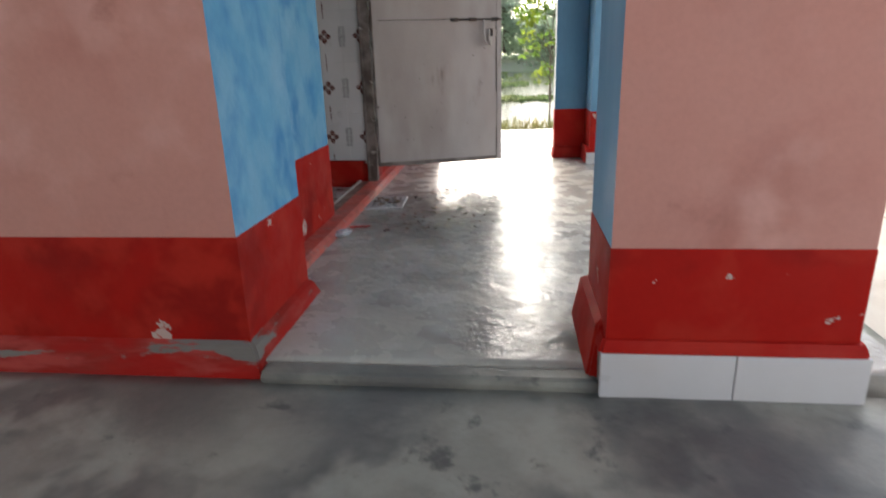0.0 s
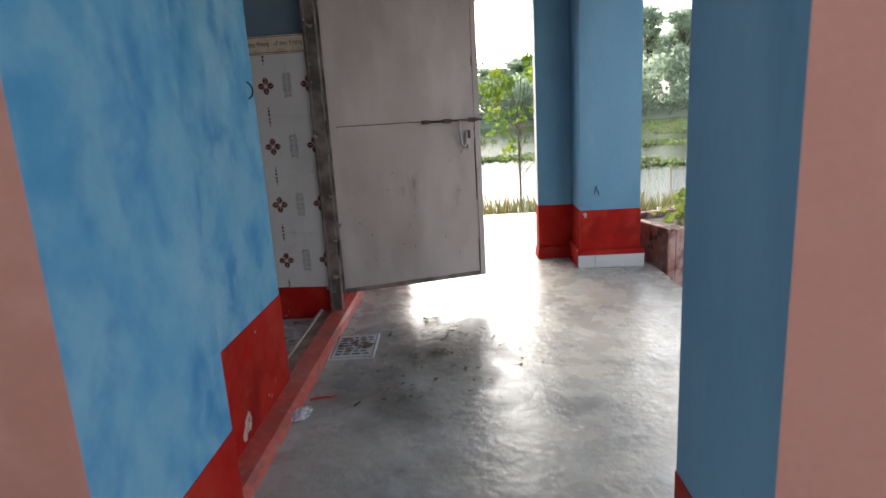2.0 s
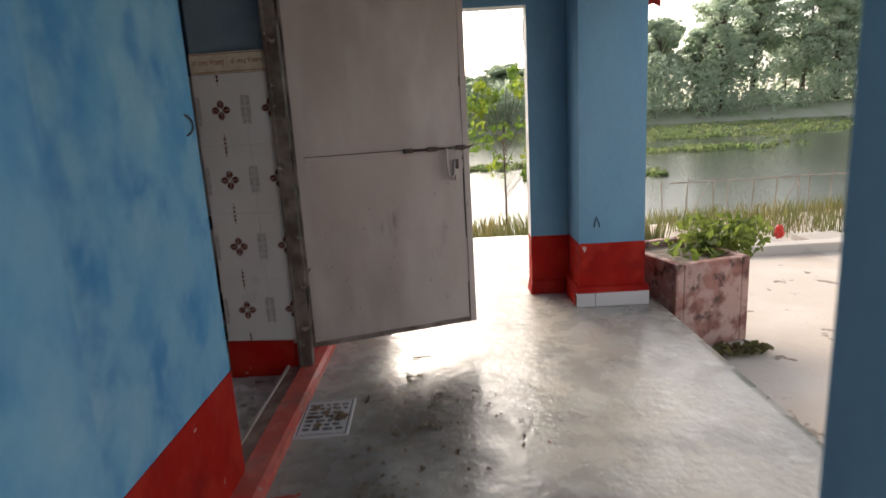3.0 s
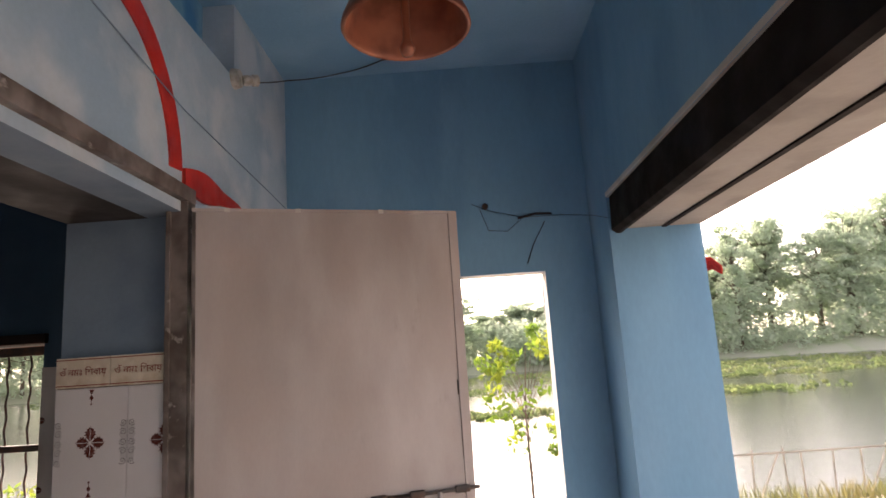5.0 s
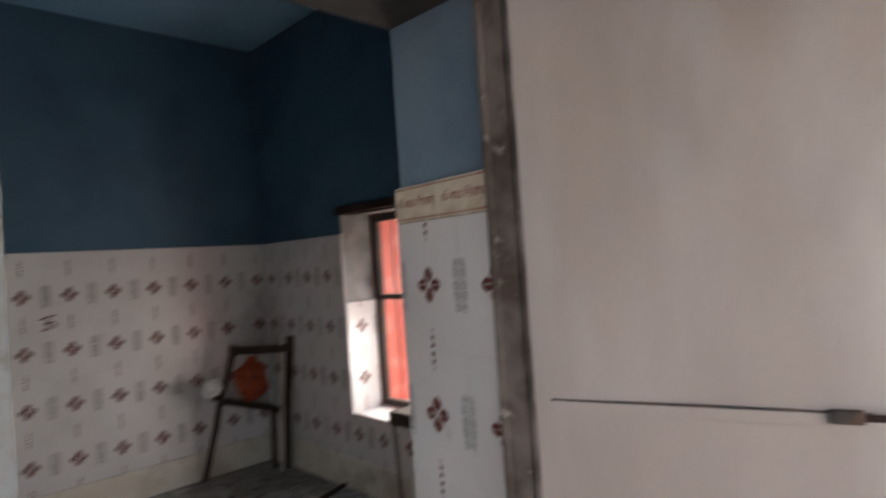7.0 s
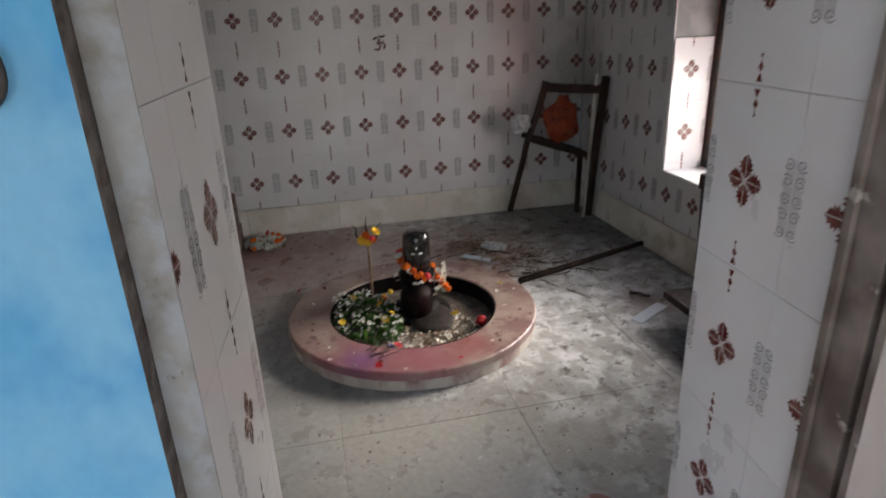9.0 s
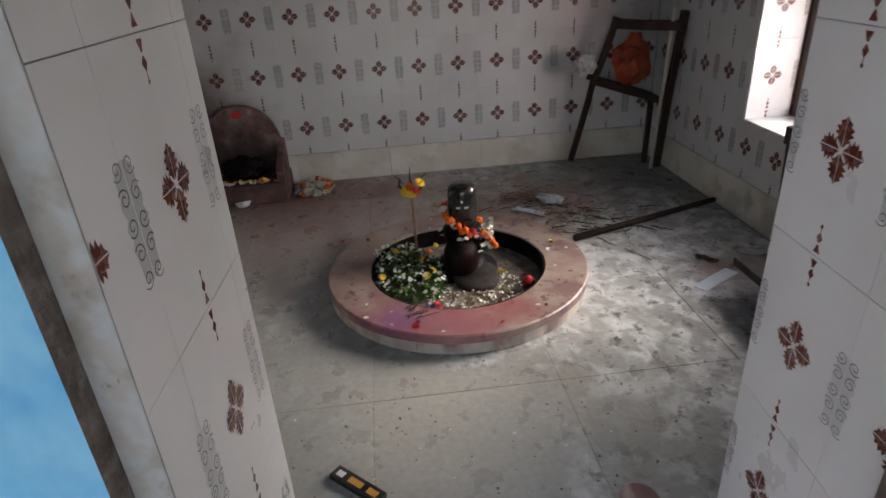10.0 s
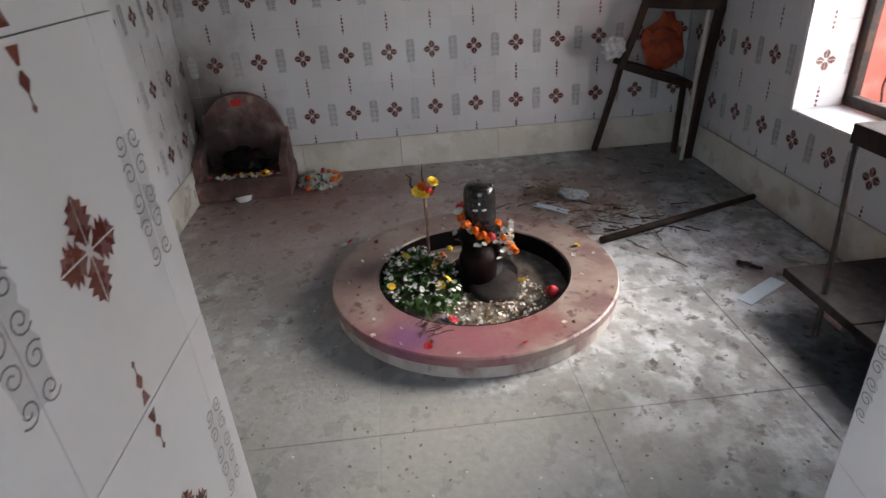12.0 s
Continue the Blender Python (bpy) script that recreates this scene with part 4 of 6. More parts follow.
for k in range(16):
    x, z, l = rnd.uniform(0.08, LWID - 0.08), rnd.uniform(0.25, 1.05), rnd.uniform(0.005, 0.014)
    bm = bmesh.new()
    tube(bm, [(x, -0.0335, z), (x + l * 0.4, -0.0345, z - l * 0.5), (x + l * rnd.uniform(-0.5, 1), -0.0335, z - l)], 0.0022, 5, 0.4)
    part("scratch", bm, DARKIRON, door)
for x, z in ((0.33, 2.102), (0.62, 2.102), (0.10, 2.102)):
    strip(door, "paint_chip", KERB, x, x + 0.018, -0.0385, -0.030, z - 0.010, z + 0.004, 0.001)

latch = tagged(part("latch_staple", (lambda b: (tube(b, [(-0.055 + 0.018 * math.sin(math.pi * i / 12), 1.956 + 0.029 * math.sin(math.pi * i / 12), 1.307 + 0.033 * math.cos(math.pi * i / 12)) for i in range(13)], 0.0035, 8), b)[1])(bmesh.new()), DARKIRON, smooth=True), "blue-splashed steel latch staple on the door jamb", "latch")

# ---- porch: painted arch, cables, bulb holder, bell ----
arch = thing("painted_arch", "bright red painted arch moulding above the shrine doorway", "moulding")


def band(points, w0, w1, material, name, thick=0.006):
    """A flat band on the shrine wall along (y, z) points."""
    bm = bmesh.new()
    n = len(points)
    lo, hi = [], []
    for i, (y, z) in enumerate(points):
        a, b = points[max(i - 1, 0)], points[min(i + 1, n - 1)]
        d = Vector((b[0] - a[0], b[1] - a[1])).normalized()
        w = (w0 + (w1 - w0) * i / (n - 1)) / 2
        for s, side_ in ((1, hi), (-1, lo)):
            p = (y - d.y * w * s, z + d.x * w * s)
            side_.append((bm.verts.new((XW + thick, *p)), bm.verts.new((XW - 0.002, *p))))
    for i in range(n - 1):
        bm.faces.new((lo[i][0], lo[i + 1][0], hi[i + 1][0], hi[i][0]))
        for e in (lo, hi):
            bm.faces.new((e[i][0], e[i + 1][0], e[i + 1][1], e[i][1]))
    for i in (0, n - 1):
        bm.faces.new((lo[i][0], hi[i][0], hi[i][1], lo[i][1]))
    return part(name, bm, material, arch)


MID = 2.52
curve = [(MID + 0.425 * math.cos(t), 2.20 + 0.48 * math.sin(t)) for t in (radians(4 + a * 4) for a in range(0, 45))]
band(curve, 0.085, 0.085, RED_CLEAN, "arch_band")
for sgn in (1, -1):
    leaf_ = [(MID + sgn * (0.475 + 0.53 * t), 2.220 + 0.012 * t) for t in (i / 10 for i in range(11))]
    bm = bmesh.new()
    out = []
    for i, (y, z) in enumerate(leaf_):
        w = 0.030 + 0.026 * math.sin(min(1, i / 10 * 1.6) * math.pi) if i < 10 else 0.004
        out.append((y, z, w * (1 - 0.75 * (i / 10) ** 3)))
    ring_ = [(y, z + w) for y, z, w in out] + [(y, z - w) for y, z, w in reversed(out)]
    a_ = [bm.verts.new((XW + 0.012, y, z)) for y, z in ring_]
    b_ = [bm.verts.new((XW - 0.002, y, z)) for y, z in ring_]
    bm.faces.new(a_)
    for i in range(len(a_)):
        j = (i + 1) % len(a_)
        bm.faces.new((a_[i], b_[i], b_[j], a_[j]))
    part("petal", bm, RED_CLEAN, arch)


def cable(name, points, label, radius=0.004, material=None, sag=0.0):
    bm = bmesh.new()
    pts = []
    for a, b in zip(points, points[1:]):
        a, b = Vector(a), Vector(b)
        for i in range(6):
            t = i / 6
            pts.append(a.lerp(b, t) - Vector((0, 0, sag * 4 * t * (1 - t))))
    pts.append(Vector(points[-1]))
    tube(bm, pts, radius, 6)
    return tagged(part(name, bm, material or WIRE, smooth=True), label, "cable")


cable("cable", [(XW + 0.008, 2.2, 2.57), (XW + 0.008, 2.51, 2.527), (XW + 0.01, 2.98, 2.455), (XW + 0.008, 3.93, 2.412), (XW + 0.008, 4.21, 2.395)], "thin grey painted-over cable clipped to the pale wall over the doorway", 0.0022, REVEAL_PAINT)
cable("cable", [(XW + 0.02, 3.49, 2.795), (0.03, 4.12, 3.10), (0.30, 4.17, 3.143), (0.55, 4.06, 3.144), (0.77, 3.95, 3.146)], "slack black cable from the bulb holder across the ceiling", 0.004, sag=0.008)
cable("cable", [(0.98, 4.2185, 2.36), (1.06, 4.219, 2.32), (1.25, 4.219, 2.27), (1.45, 4.219, 2.27), (1.60, 4.15, 2.24), (1.60, 3.86, 2.16)], "thin black cable looping down the porch end wall to the beam", 0.0015)
cable("cable", [(1.02, 4.219, 2.33), (1.06, 4.219, 2.21), (1.16, 4.219, 2.20), (1.25, 4.219, 2.27)], "loop of thin black cable over the porch doorway", 0.0015)
cable("cable", [(1.36, 4.219, 2.24), (1.29, 4.219, 2.12), (1.25, 4.219, 2.02)], "short black cable end hanging over the porch doorway", 0.0025)
cable("insulating_tape", [(1.22, 4.217, 2.265), (1.31, 4.216, 2.285), (1.40, 4.217, 2.28)], "taped black cable joint on the end wall", 0.006)
bm = bmesh.new()
bmesh.ops.create_cone(bm, cap_ends=True, segments=16, radius1=0.016, radius2=0.016, depth=0.012, matrix=pose(1.050, YF - 0.006, 2.343, 90))
tagged(part("bolt_head", bm, DARKIRON), "dark iron bolt head in the porch end wall", "bolt")

holder = thing("bulb_holder", "dusty white bulb holder on the wall ledge", "bulb holder", (XW, 3.49, 2.795), 0)
bm = bmesh.new()
bmesh.ops.create_cone(bm, cap_ends=True, segments=20, radius1=0.045, radius2=0.038, depth=0.03, matrix=pose(0.015, -0.03, 0, 0, 90, 0))
part("base", bm, BAKELITE, holder, smooth=False)
bm = bmesh.new()
lathe(bm, [(0.020, 0.0), (0.024, 0.02), (0.021, 0.045), (0.026, 0.05), (0.026, 0.07), (0.019, 0.072)], pose(0.03, -0.01, 0, 0, 75, 45), 18)
part("socket", bm, BAKELITE, holder, smooth=False)

bell = thing("temple_bell", "tarnished copper temple bell hanging from the porch ceiling", "bell", (0.785, 2.58, 2.372))
bm = bmesh.new()
lathe(bm, [(0.170, 0.075), (0.176, 0.082), (0.172, 0.10), (0.150, 0.15), (0.128, 0.22), (0.110, 0.29), (0.075, 0.335), (0.02, 0.35), (0.015, 0.345), (0.07, 0.325), (0.10, 0.285), (0.118, 0.215), (0.14, 0.15), (0.160, 0.10), (0.164, 0.082)], n=48, loop=True)
part("bell_body", bm, COPPER, bell, smooth=True)
bm = bmesh.new()
lathe(bm, [(0.0, 0.0), (0.016, 0.004), (0.022, 0.022), (0.014, 0.042), (0.010, 0.06), (0.012, 0.2), (0.0, 0.30)], n=16)
part("clapper", bm, COPPER, bell, "dark copper clapper", smooth=True)
bm = bmesh.new()
tube(bm, [(0, 0, 0.34), (0, 0, 0.75)], 0.010, 8)
part("hanger", bm, DARKIRON, bell, smooth=True)

bm = bmesh.new()
for i in range(9):
    tube(bm, [(2.035, 3.95 + 0.004 * i, 1.95 - 0.008 * i), (2.08, 3.93, 1.945 - 0.006 * i), (2.11, 3.90, 1.90 - 0.004 * i)], 0.006, 5)
tagged(part("red_rag", bm, RED_CLEAN), "small red cloth rag tied at the pier corner", "rag")
bm = bmesh.new()
tube(bm, [(1.70, 3.866, 0.535), (1.716, 3.866, 0.60), (1.733, 3.866, 0.555), (1.735, 3.866, 0.53)], 0.003, 5)
tagged(part("wall_mark", bm, WIRE), "small dark scrawled mark on the grey-blue pier", "mark")
sign = thing("notice_board", "small purple and white notice board outside the doorway", "sign", (1.340, 4.372, 1.72))
strip(sign, "board", BOARD, -0.005, 0.045, -0.006, 0.006, 0.04, 0.19)
for z0, z1 in ((0.055, 0.085), (0.10, 0.14), (0.155, 0.175)):
    strip(sign, "panel", PURPLE, 0.003, 0.020, -0.008, 0.0, z0, z1, 0.0)

# ---- porch floor: plaque, packet, twigs, litter ----
plaque = thing("floor_plaque", "white marble plaque with worn writing set in the floor", "plaque", (0.052, 2.325, 0), 2)
strip(plaque, "slab", WHITE_TILE, 0, 0.235, 0, 0.335, -0.01, 0.0065, 0.003)
bm = bmesh.new()
for x0, x1, y0, y1 in ((0.012, 0.223, 0.012, 0.016), (0.012, 0.223, 0.319, 0.323), (0.012, 0.016, 0.012, 0.323), (0.219, 0.223, 0.012, 0.323)):
    box(bm, x0, x1, y0, y1, 0.006, 0.0072)
part("border_line", bm, WIRE, plaque)
rnd = random.Random(11)
for r in range(7):
    y, x = 0.05 + r * 0.037, 0.03
    while x < 0.19:
        w = rnd.uniform(0.018, 0.045)
        strip(plaque, "text_bar", WIRE, x, min(x + w, 0.205), y, y + 0.016, 0.006, 0.0072, 0.0)
        x += w + 0.012


def crumpled(name, size, at, rz, material, label, category, seed, n=9, parent=None, flat=0.5):
    """A crumpled scrap."""
    bm = bmesh.new()
    bmesh.ops.create_icosphere(bm, subdivisions=3, radius=1.0)
    for v in bm.verts:
        k = 1 + 0.42 * noise.noise(v.co * 2.1 + Vector((seed, 0, 0))) + 0.22 * noise.noise(v.co * 5 + Vector((0, seed, 0)))
        v.co = Vector((v.co.x * size[0] * k, v.co.y * size[1] * k, max(-0.9, v.co.z) * size[2] * k * flat))
    z0 = min(v.co.z for v in bm.verts)
    for v in bm.verts:
        v.co.z -= z0
    ob = part(name, bm, material, parent)
    ob.matrix_world = pose(*at, 0, 0, rz)
    return tagged(ob, label, category)


crumpled("foil_packet", (0.062, 0.036, 0.030), (0.070, 1.745, 0.0), 55, FOIL, "crumpled silver foil packet on the porch floor", "packet", 3)


def twig(at, length, rz, radius, material, label, seed):
    rnd_ = random.Random(seed)
    bm = bmesh.new()
    pts = [(length * i / 5, rnd_.uniform(-1, 1) * length * 0.05, radius + rnd_.uniform(0, 0.003)) for i in range(6)]
    tube(bm, pts, radius, 6, 0.6)
    ob = part("twig", bm, material)
    ob.matrix_world = pose(*at, 0, 0, rz)
    return tagged(ob, label, "twig", "scattered twigs")


twig((0.075, 1.90, 0.0), 0.11, 15, 0.006, RED_CLEAN, "dark red painted stick on the porch floor", 1)
for k, (x, y, l, a) in enumerate(((0.52, 3.12, 0.10, 8), (0.28, 1.83, 0.04, 60), (0.33, 2.62, 0.07, 85))):
    twig((x, y, 0.0), l, a, 0.005, WOOD_DARK, "thin dark dry twig on the porch floor", 20 + k)


def leaf_mesh(name, n, size, material, spread, seed, curl=0.4):
    """Loose leaves or petals lying on a surface: many small bent blades in one mesh. spread(rnd) gives a place."""
    rnd_ = random.Random(seed)
    verts, faces = [], []
    for _ in range(n):
        p = Vector(spread(rnd_))
        a = rnd_.uniform(0, 2 * math.pi)
        s = size * rnd_.uniform(0.6, 1.3)
        d, w = Vector((math.cos(a), math.sin(a), rnd_.uniform(-curl, curl))), Vector((-math.sin(a), math.cos(a), rnd_.uniform(-curl, curl))) * 0.38
        up = Vector((0, 0, s * 0.25))
        k = len(verts)
        verts += [p - d * s * 0.5, p - w * s + up * 0.5, p + d * s * 0.5 + up * 0.3, p + w * s + up * 0.8]
        faces += [(k, k + 1, k + 2), (k, k + 2, k + 3)]
    me = bpy.data.meshes.new(name)
    me.from_pydata(verts, [], faces)
    me.materials.append(material)
    return new(name, me)


def disc(cx, cy, r, z, h=0.0):
    def f(rnd_):
        a, q = rnd_.uniform(0, 2 * math.pi), r * math.sqrt(rnd_.random())
        return cx + q * math.cos(a), cy + q * math.sin(a), z + h * (1 - (q / r) ** 2) * rnd_.random()
    return f


tagged(leaf_mesh("dry_leaves", 9, 0.05, DRY_LEAF, disc(0.16, 2.50, 0.09, 0.008), 2), "dry brown leaf scraps lying on the plaque", "leaves", kind="stuff")
tagged(leaf_mesh("floor_litter", 34, 0.026, DRY_LEAF, disc(0.72, 2.3, 0.45, 0.003), 5), "flaked mud and leaf scraps on the porch floor", "litter", kind="stuff")


# ---- shrine: ring, lingam and offerings ----
RC = (-1.905, 2.632)
ring = thing("offering_ring", "low round marble basin rim stained with vermilion powder", "basin", (*RC, 0))
bm = bmesh.new()
lathe(bm, [(0.385, 0.0), (0.385, 0.082), (0.390, 0.088), (0.566, 0.088), (0.572, 0.083), (0.572, 0.052), (0.562, 0.050), (0.562, 0.0)], n=96, wobble=0.006, loop=True)
part("rim", bm, KUMKUM, ring, "pale marble rim with pink and purple powder stains", smooth=False)
bm = bmesh.new()
lathe(bm, [(0.556, 0.0), (0.567, 0.004), (0.567, 0.048), (0.556, 0.0495)], n=96, loop=True)
part("edge", bm, RIM_SIDE, ring)
bm = bmesh.new()
lathe(bm, [(0.0, 0.012), (0.20, 0.010), (0.384, 0.004), (0.384, 0.002), (0.0, 0.001)][0:3], n=64)
part("basin_floor", bm, SOIL, ring, "dark damp basin bed")
# near-black colour makes the shallow basin look deeper
bm = bmesh.new()
lathe(bm, [(0.3835, 0.0), (0.3835, 0.084), (0.380, 0.084), (0.380, 0.0)], n=72, loop=True)
part("inner_wall", bm, STONE_BASE, ring, "near-black inner wall")

lingam = thing("lingam", "oiled black stone lingam with painted eyes on a dark base", "lingam", (-1.985, 2.677, 0.010))
bm = bmesh.new()
lathe(bm, [(0.150, 0.0), (0.150, 0.02), (0.130, 0.040), (0.095, 0.060), (0.078, 0.10), (0.080, 0.15), (0.088, 0.19), (0.090, 0.215), (0.064, 0.232)], n=40, wobble=0.06)
part("base", bm, STONE_BASE, lingam, "dark rounded stone base", smooth=True)
bm = bmesh.new()
lathe(bm, [(0.062, 0.0), (0.072, 0.02), (0.076, 0.08), (0.074, 0.13), (0.058, 0.165), (0.0, 0.178)], pose(0.060, -0.020, 0.012, 0, 8, -20), 32, 0.06)
part("drum", bm, STONE_BASE, lingam, "dark oily stone drum", smooth=True)
bm = bmesh.new()
lathe(bm, [(0.098, 0.0), (0.105, 0.008), (0.102, 0.022), (0.088, 0.032), (0.0, 0.036)], pose(0.120, 0.035, 0.010, 5, 12, 20), 32, 0.10)
part("spout_slab", bm, STONE_SLAB, lingam, "grey-brown worn stone slab", smooth=True)
bm = bmesh.new()
lathe(bm, [(0.062, 0.20), (0.064, 0.28), (0.0635, 0.385), (0.060, 0.405), (0.048, 0.417), (0.0, 0.421)], n=40)
part("shaft", bm, STONE_BLACK, lingam, smooth=True)
for a in (-24, 8):
    bm = bmesh.new()
    bmesh.ops.create_uvsphere(bm, u_segments=10, v_segments=6, radius=1.0, matrix=pose(0.0635 * math.cos(radians(a)), 0.0635 * math.sin(radians(a)), 0.330, 0, 0, a) @ Matrix.Diagonal((0.003, 0.011, 0.005, 1)))
    part("eye", bm, WHITE_FLOWER, lingam, "small white painted eye", smooth=True)
bm = bmesh.new()
bmesh.ops.create_uvsphere(bm, u_segments=8, v_segments=6, radius=1.0, matrix=pose(0.064, -0.010, 0.358) @ Matrix.Diagonal((0.003, 0.004, 0.006, 1)))
part("forehead_mark", bm, WHITE_FLOWER, lingam, smooth=True)


def blossom(bm, at, r, rnd_, petals=9, layers=2, face=0.0):
    """A small ruffled flower head; face turns it from upwards towards +x."""
    at = Vector(at)
    tilt = Euler((0, face, 0)).to_matrix() @ Euler((rnd_.uniform(-0.7, 0.7), rnd_.uniform(-0.7, 0.7), rnd_.uniform(0, 6))).to_matrix()
    for l in range(layers):
        for i in range(petals):
            a = 2 * math.pi * (i + 0.5 * l) / petals
            q = r * (1 - 0.3 * l)
            d, w = Vector((math.cos(a), math.sin(a), 0.35 + 0.5 * l)), Vector((-math.sin(a), math.cos(a), 0)) * 0.42
            pts = [Vector((0, 0, 0.1 * r)), d * q * 0.7 - w * q, d * q * 1.05 + Vector((0, 0, -0.1 * q)), d * q * 0.7 + w * q]
            bm.faces.new([bm.verts.new(at + tilt @ p) for p in pts])


def bead(bm, at, r, rnd_):
    """A fluffy round marigold head."""
    res = bmesh.ops.create_icosphere(bm, subdivisions=2, radius=r)
    for v in res["verts"]:
        v.co = v.co * (1 + 0.38 * noise.noise(v.co * (2.4 / r) + Vector(at) * 40)) + Vector(at)


garland = thing("flower_garland", "orange marigold and white flower garland round the lingam", "garland", (-1.985, 2.677, 0.0))
rnd = random.Random(8)
for i in range(9):
    a = radians(48 + 3 * i)
    bm = bmesh.new()
    p = (0.106 * math.cos(a) + 0.003 * i, 0.106 * math.sin(a) + 0.004 * i, 0.215 - 0.009 * i)
    if i % 3 == 1:
        blossom(bm, p, 0.020, rnd)
        part("blossom", bm, WHITE_FLOWER, garland)
    else:
        bead(bm, p, 0.015, rnd)
        part("marigold", bm, MARIGOLD, garland)
for i in range(32):
    a = 2 * math.pi * i / 32
    drop = 0.026 * math.cos(a - 0.5) + 0.034 * math.sin(a) + (0.016 if i % 2 else 0)
    p = (0.084 * math.cos(a), 0.084 * math.sin(a), 0.268 - drop)
    bm = bmesh.new()
    if i % 5 == 4:
        blossom(bm, p, 0.022, rnd)
        part("blossom", bm, WHITE_FLOWER, garland)
    else:
        bead(bm, p, 0.0145 + 0.003 * rnd.random(), rnd)
        part("marigold", bm, MARIGOLD if rnd.random() > 0.12 else RED_FLOWER, garland)
for i in range(60):
    a = radians(20 + 80 * rnd.random())
    bm = bmesh.new()
    blossom(bm, (0.112 * math.cos(a) + rnd.uniform(-0.015, 0.015), 0.112 * math.sin(a) + 0.015, 0.262 - 0.13 * rnd.random()), 0.012, rnd, 6, 1)
    part("blossom", bm, WHITE_FLOWER, garland)
for i in range(20):
    a = 2 * math.pi * rnd.random()
    bm = bmesh.new()
    blossom(bm, (0.104 * math.cos(a), 0.104 * math.sin(a), 0.218 - 0.02 * rnd.random()), 0.012, rnd, 6, 1)
    part("blossom", bm, WHITE_FLOWER, garland)

trident = thing("trident", "thin iron trident decked with a yellow flower", "trident", (-2.10, 2.464, 0.01))
bm = bmesh.new()
tube(bm, [(0, 0, 0), (0.001, 0.002, 0.2), (0, 0, 0.36)], 0.0065, 8)
part("shaft", bm, DRY_LEAF, trident, smooth=True)
bm = bmesh.new()
tube(bm, [(0, 0, 0.35), (0, 0, 0.395), (0, -0.004, 0.43), (0, 0.001, 0.478)], 0.010, 6, 0.1)
part("prong", bm, WOOD_DARK, trident, smooth=True)
for s in (-1, 1):
    bm = bmesh.new()
    tube(bm, [(0, 0, 0.355), (0, s * 0.040, 0.367), (0, s * 0.054, 0.395), (0, s * 0.048, 0.422), (0, s * 0.070, 0.440)], 0.0085, 6, 0.25)
    part("prong", bm, WOOD_DARK, trident, smooth=True)
rnd = random.Random(3)
for y, z, r, m in ((0.000, 0.365, 0.030, YELLOW), (-0.026, 0.372, 0.026, YELLOW), (0.036, 0.405, 0.026, YELLOW), (0.022, 0.36, 0.022, MARIGOLD), (-0.010, 0.39, 0.022, MARIGOLD)):
    bm = bmesh.new()
    blossom(bm, (0.022, y, z), r, rnd, 8, 3, 1.25)
    part("flower", bm, m, trident)
bm = bmesh.new()
bead(bm, (0.036, 0.016, 0.378), 0.014, rnd)
part("flower_heart", bm, RED_FLOWER, trident)

# heap of leaves and flowers in the basin
PILE = (-1.93, 2.408)


def heap(rnd_):
    a, q = rnd_.uniform(0, 2 * math.pi), math.sqrt(rnd_.random())
    x, y = PILE[0] + 0.26 * q * math.cos(a) + 0.06 * q * math.sin(a), PILE[1] + 0.16 * q * math.sin(a)
    dx, dy = x - RC[0], y - RC[1]
    r = math.hypot(dx, dy)
    if r > 0.42:
        x, y = RC[0] + dx * 0.40 / r, RC[1] + dy * 0.40 / r
    return x, y, 0.025 + 0.06 * (1 - q * q) * rnd_.random() + 0.04 * rnd_.random()


tagged(leaf_mesh("leaf_heap", 300, 0.040, BILVA, heap, 6, 0.9), "heap of green bilva leaves in the basin", "leaves", kind="stuff")
tagged(leaf_mesh("flower_litter", 300, 0.018, WHITE_FLOWER, disc(-1.79, 2.70, 0.22, 0.012, 0.015), 16, 0.6), "scattered white petals on the basin bed", "petals", kind="stuff")
tagged(leaf_mesh("straw_litter", 240, 0.022, DRY_LEAF, disc(-1.79, 2.70, 0.24, 0.012, 0.01), 26, 0.5), "dry straw and leaf scraps on the basin bed", "litter", kind="stuff")


def loose_flower(name, x, y, z, r, material, label, seed, fluffy=False, petals=8):
    rnd_ = random.Random(seed)
    bm = bmesh.new()
    if fluffy:
        bead(bm, (0, 0, r * 0.85), r, rnd_)
    else:
        blossom(bm, (0, 0, r * 0.25), r, rnd_, petals, 2)
    ob = part(name, bm, material, smooth=fluffy)
    ob.location = (x, y, z)
    return tagged(ob, label, "flower", "offering flowers")


rnd = random.Random(21)
for i in range(120):
    x, y, z = heap(rnd)
    loose_flower("white_flower", x, y, z + 0.022, rnd.uniform(0.006, 0.013), WHITE_FLOWER, "small white flower on the leaf heap", 100 + i)
bm, r_ = bmesh.new(), random.Random(700)
for i in range(20):
    x, y, z = heap(rnd)
    for _ in range(10):
        blossom(bm, (x + r_.gauss(0, 0.014), y + r_.gauss(0, 0.014), z + 0.018 + r_.uniform(0, 0.02)), r_.uniform(0.004, 0.008), r_, 5, 1)
tagged(part("flower_sprigs", bm, WHITE_FLOWER), "sprigs of tiny white blossom on the leaf heap", "flowers", kind="stuff")
for i in range(6):
    x, y, z = heap(rnd)
    loose_flower("yellow_flower", x, y, z + 0.04, rnd.uniform(0.014, 0.022), YELLOW, "small yellow flower on the leaf heap", 200 + i)
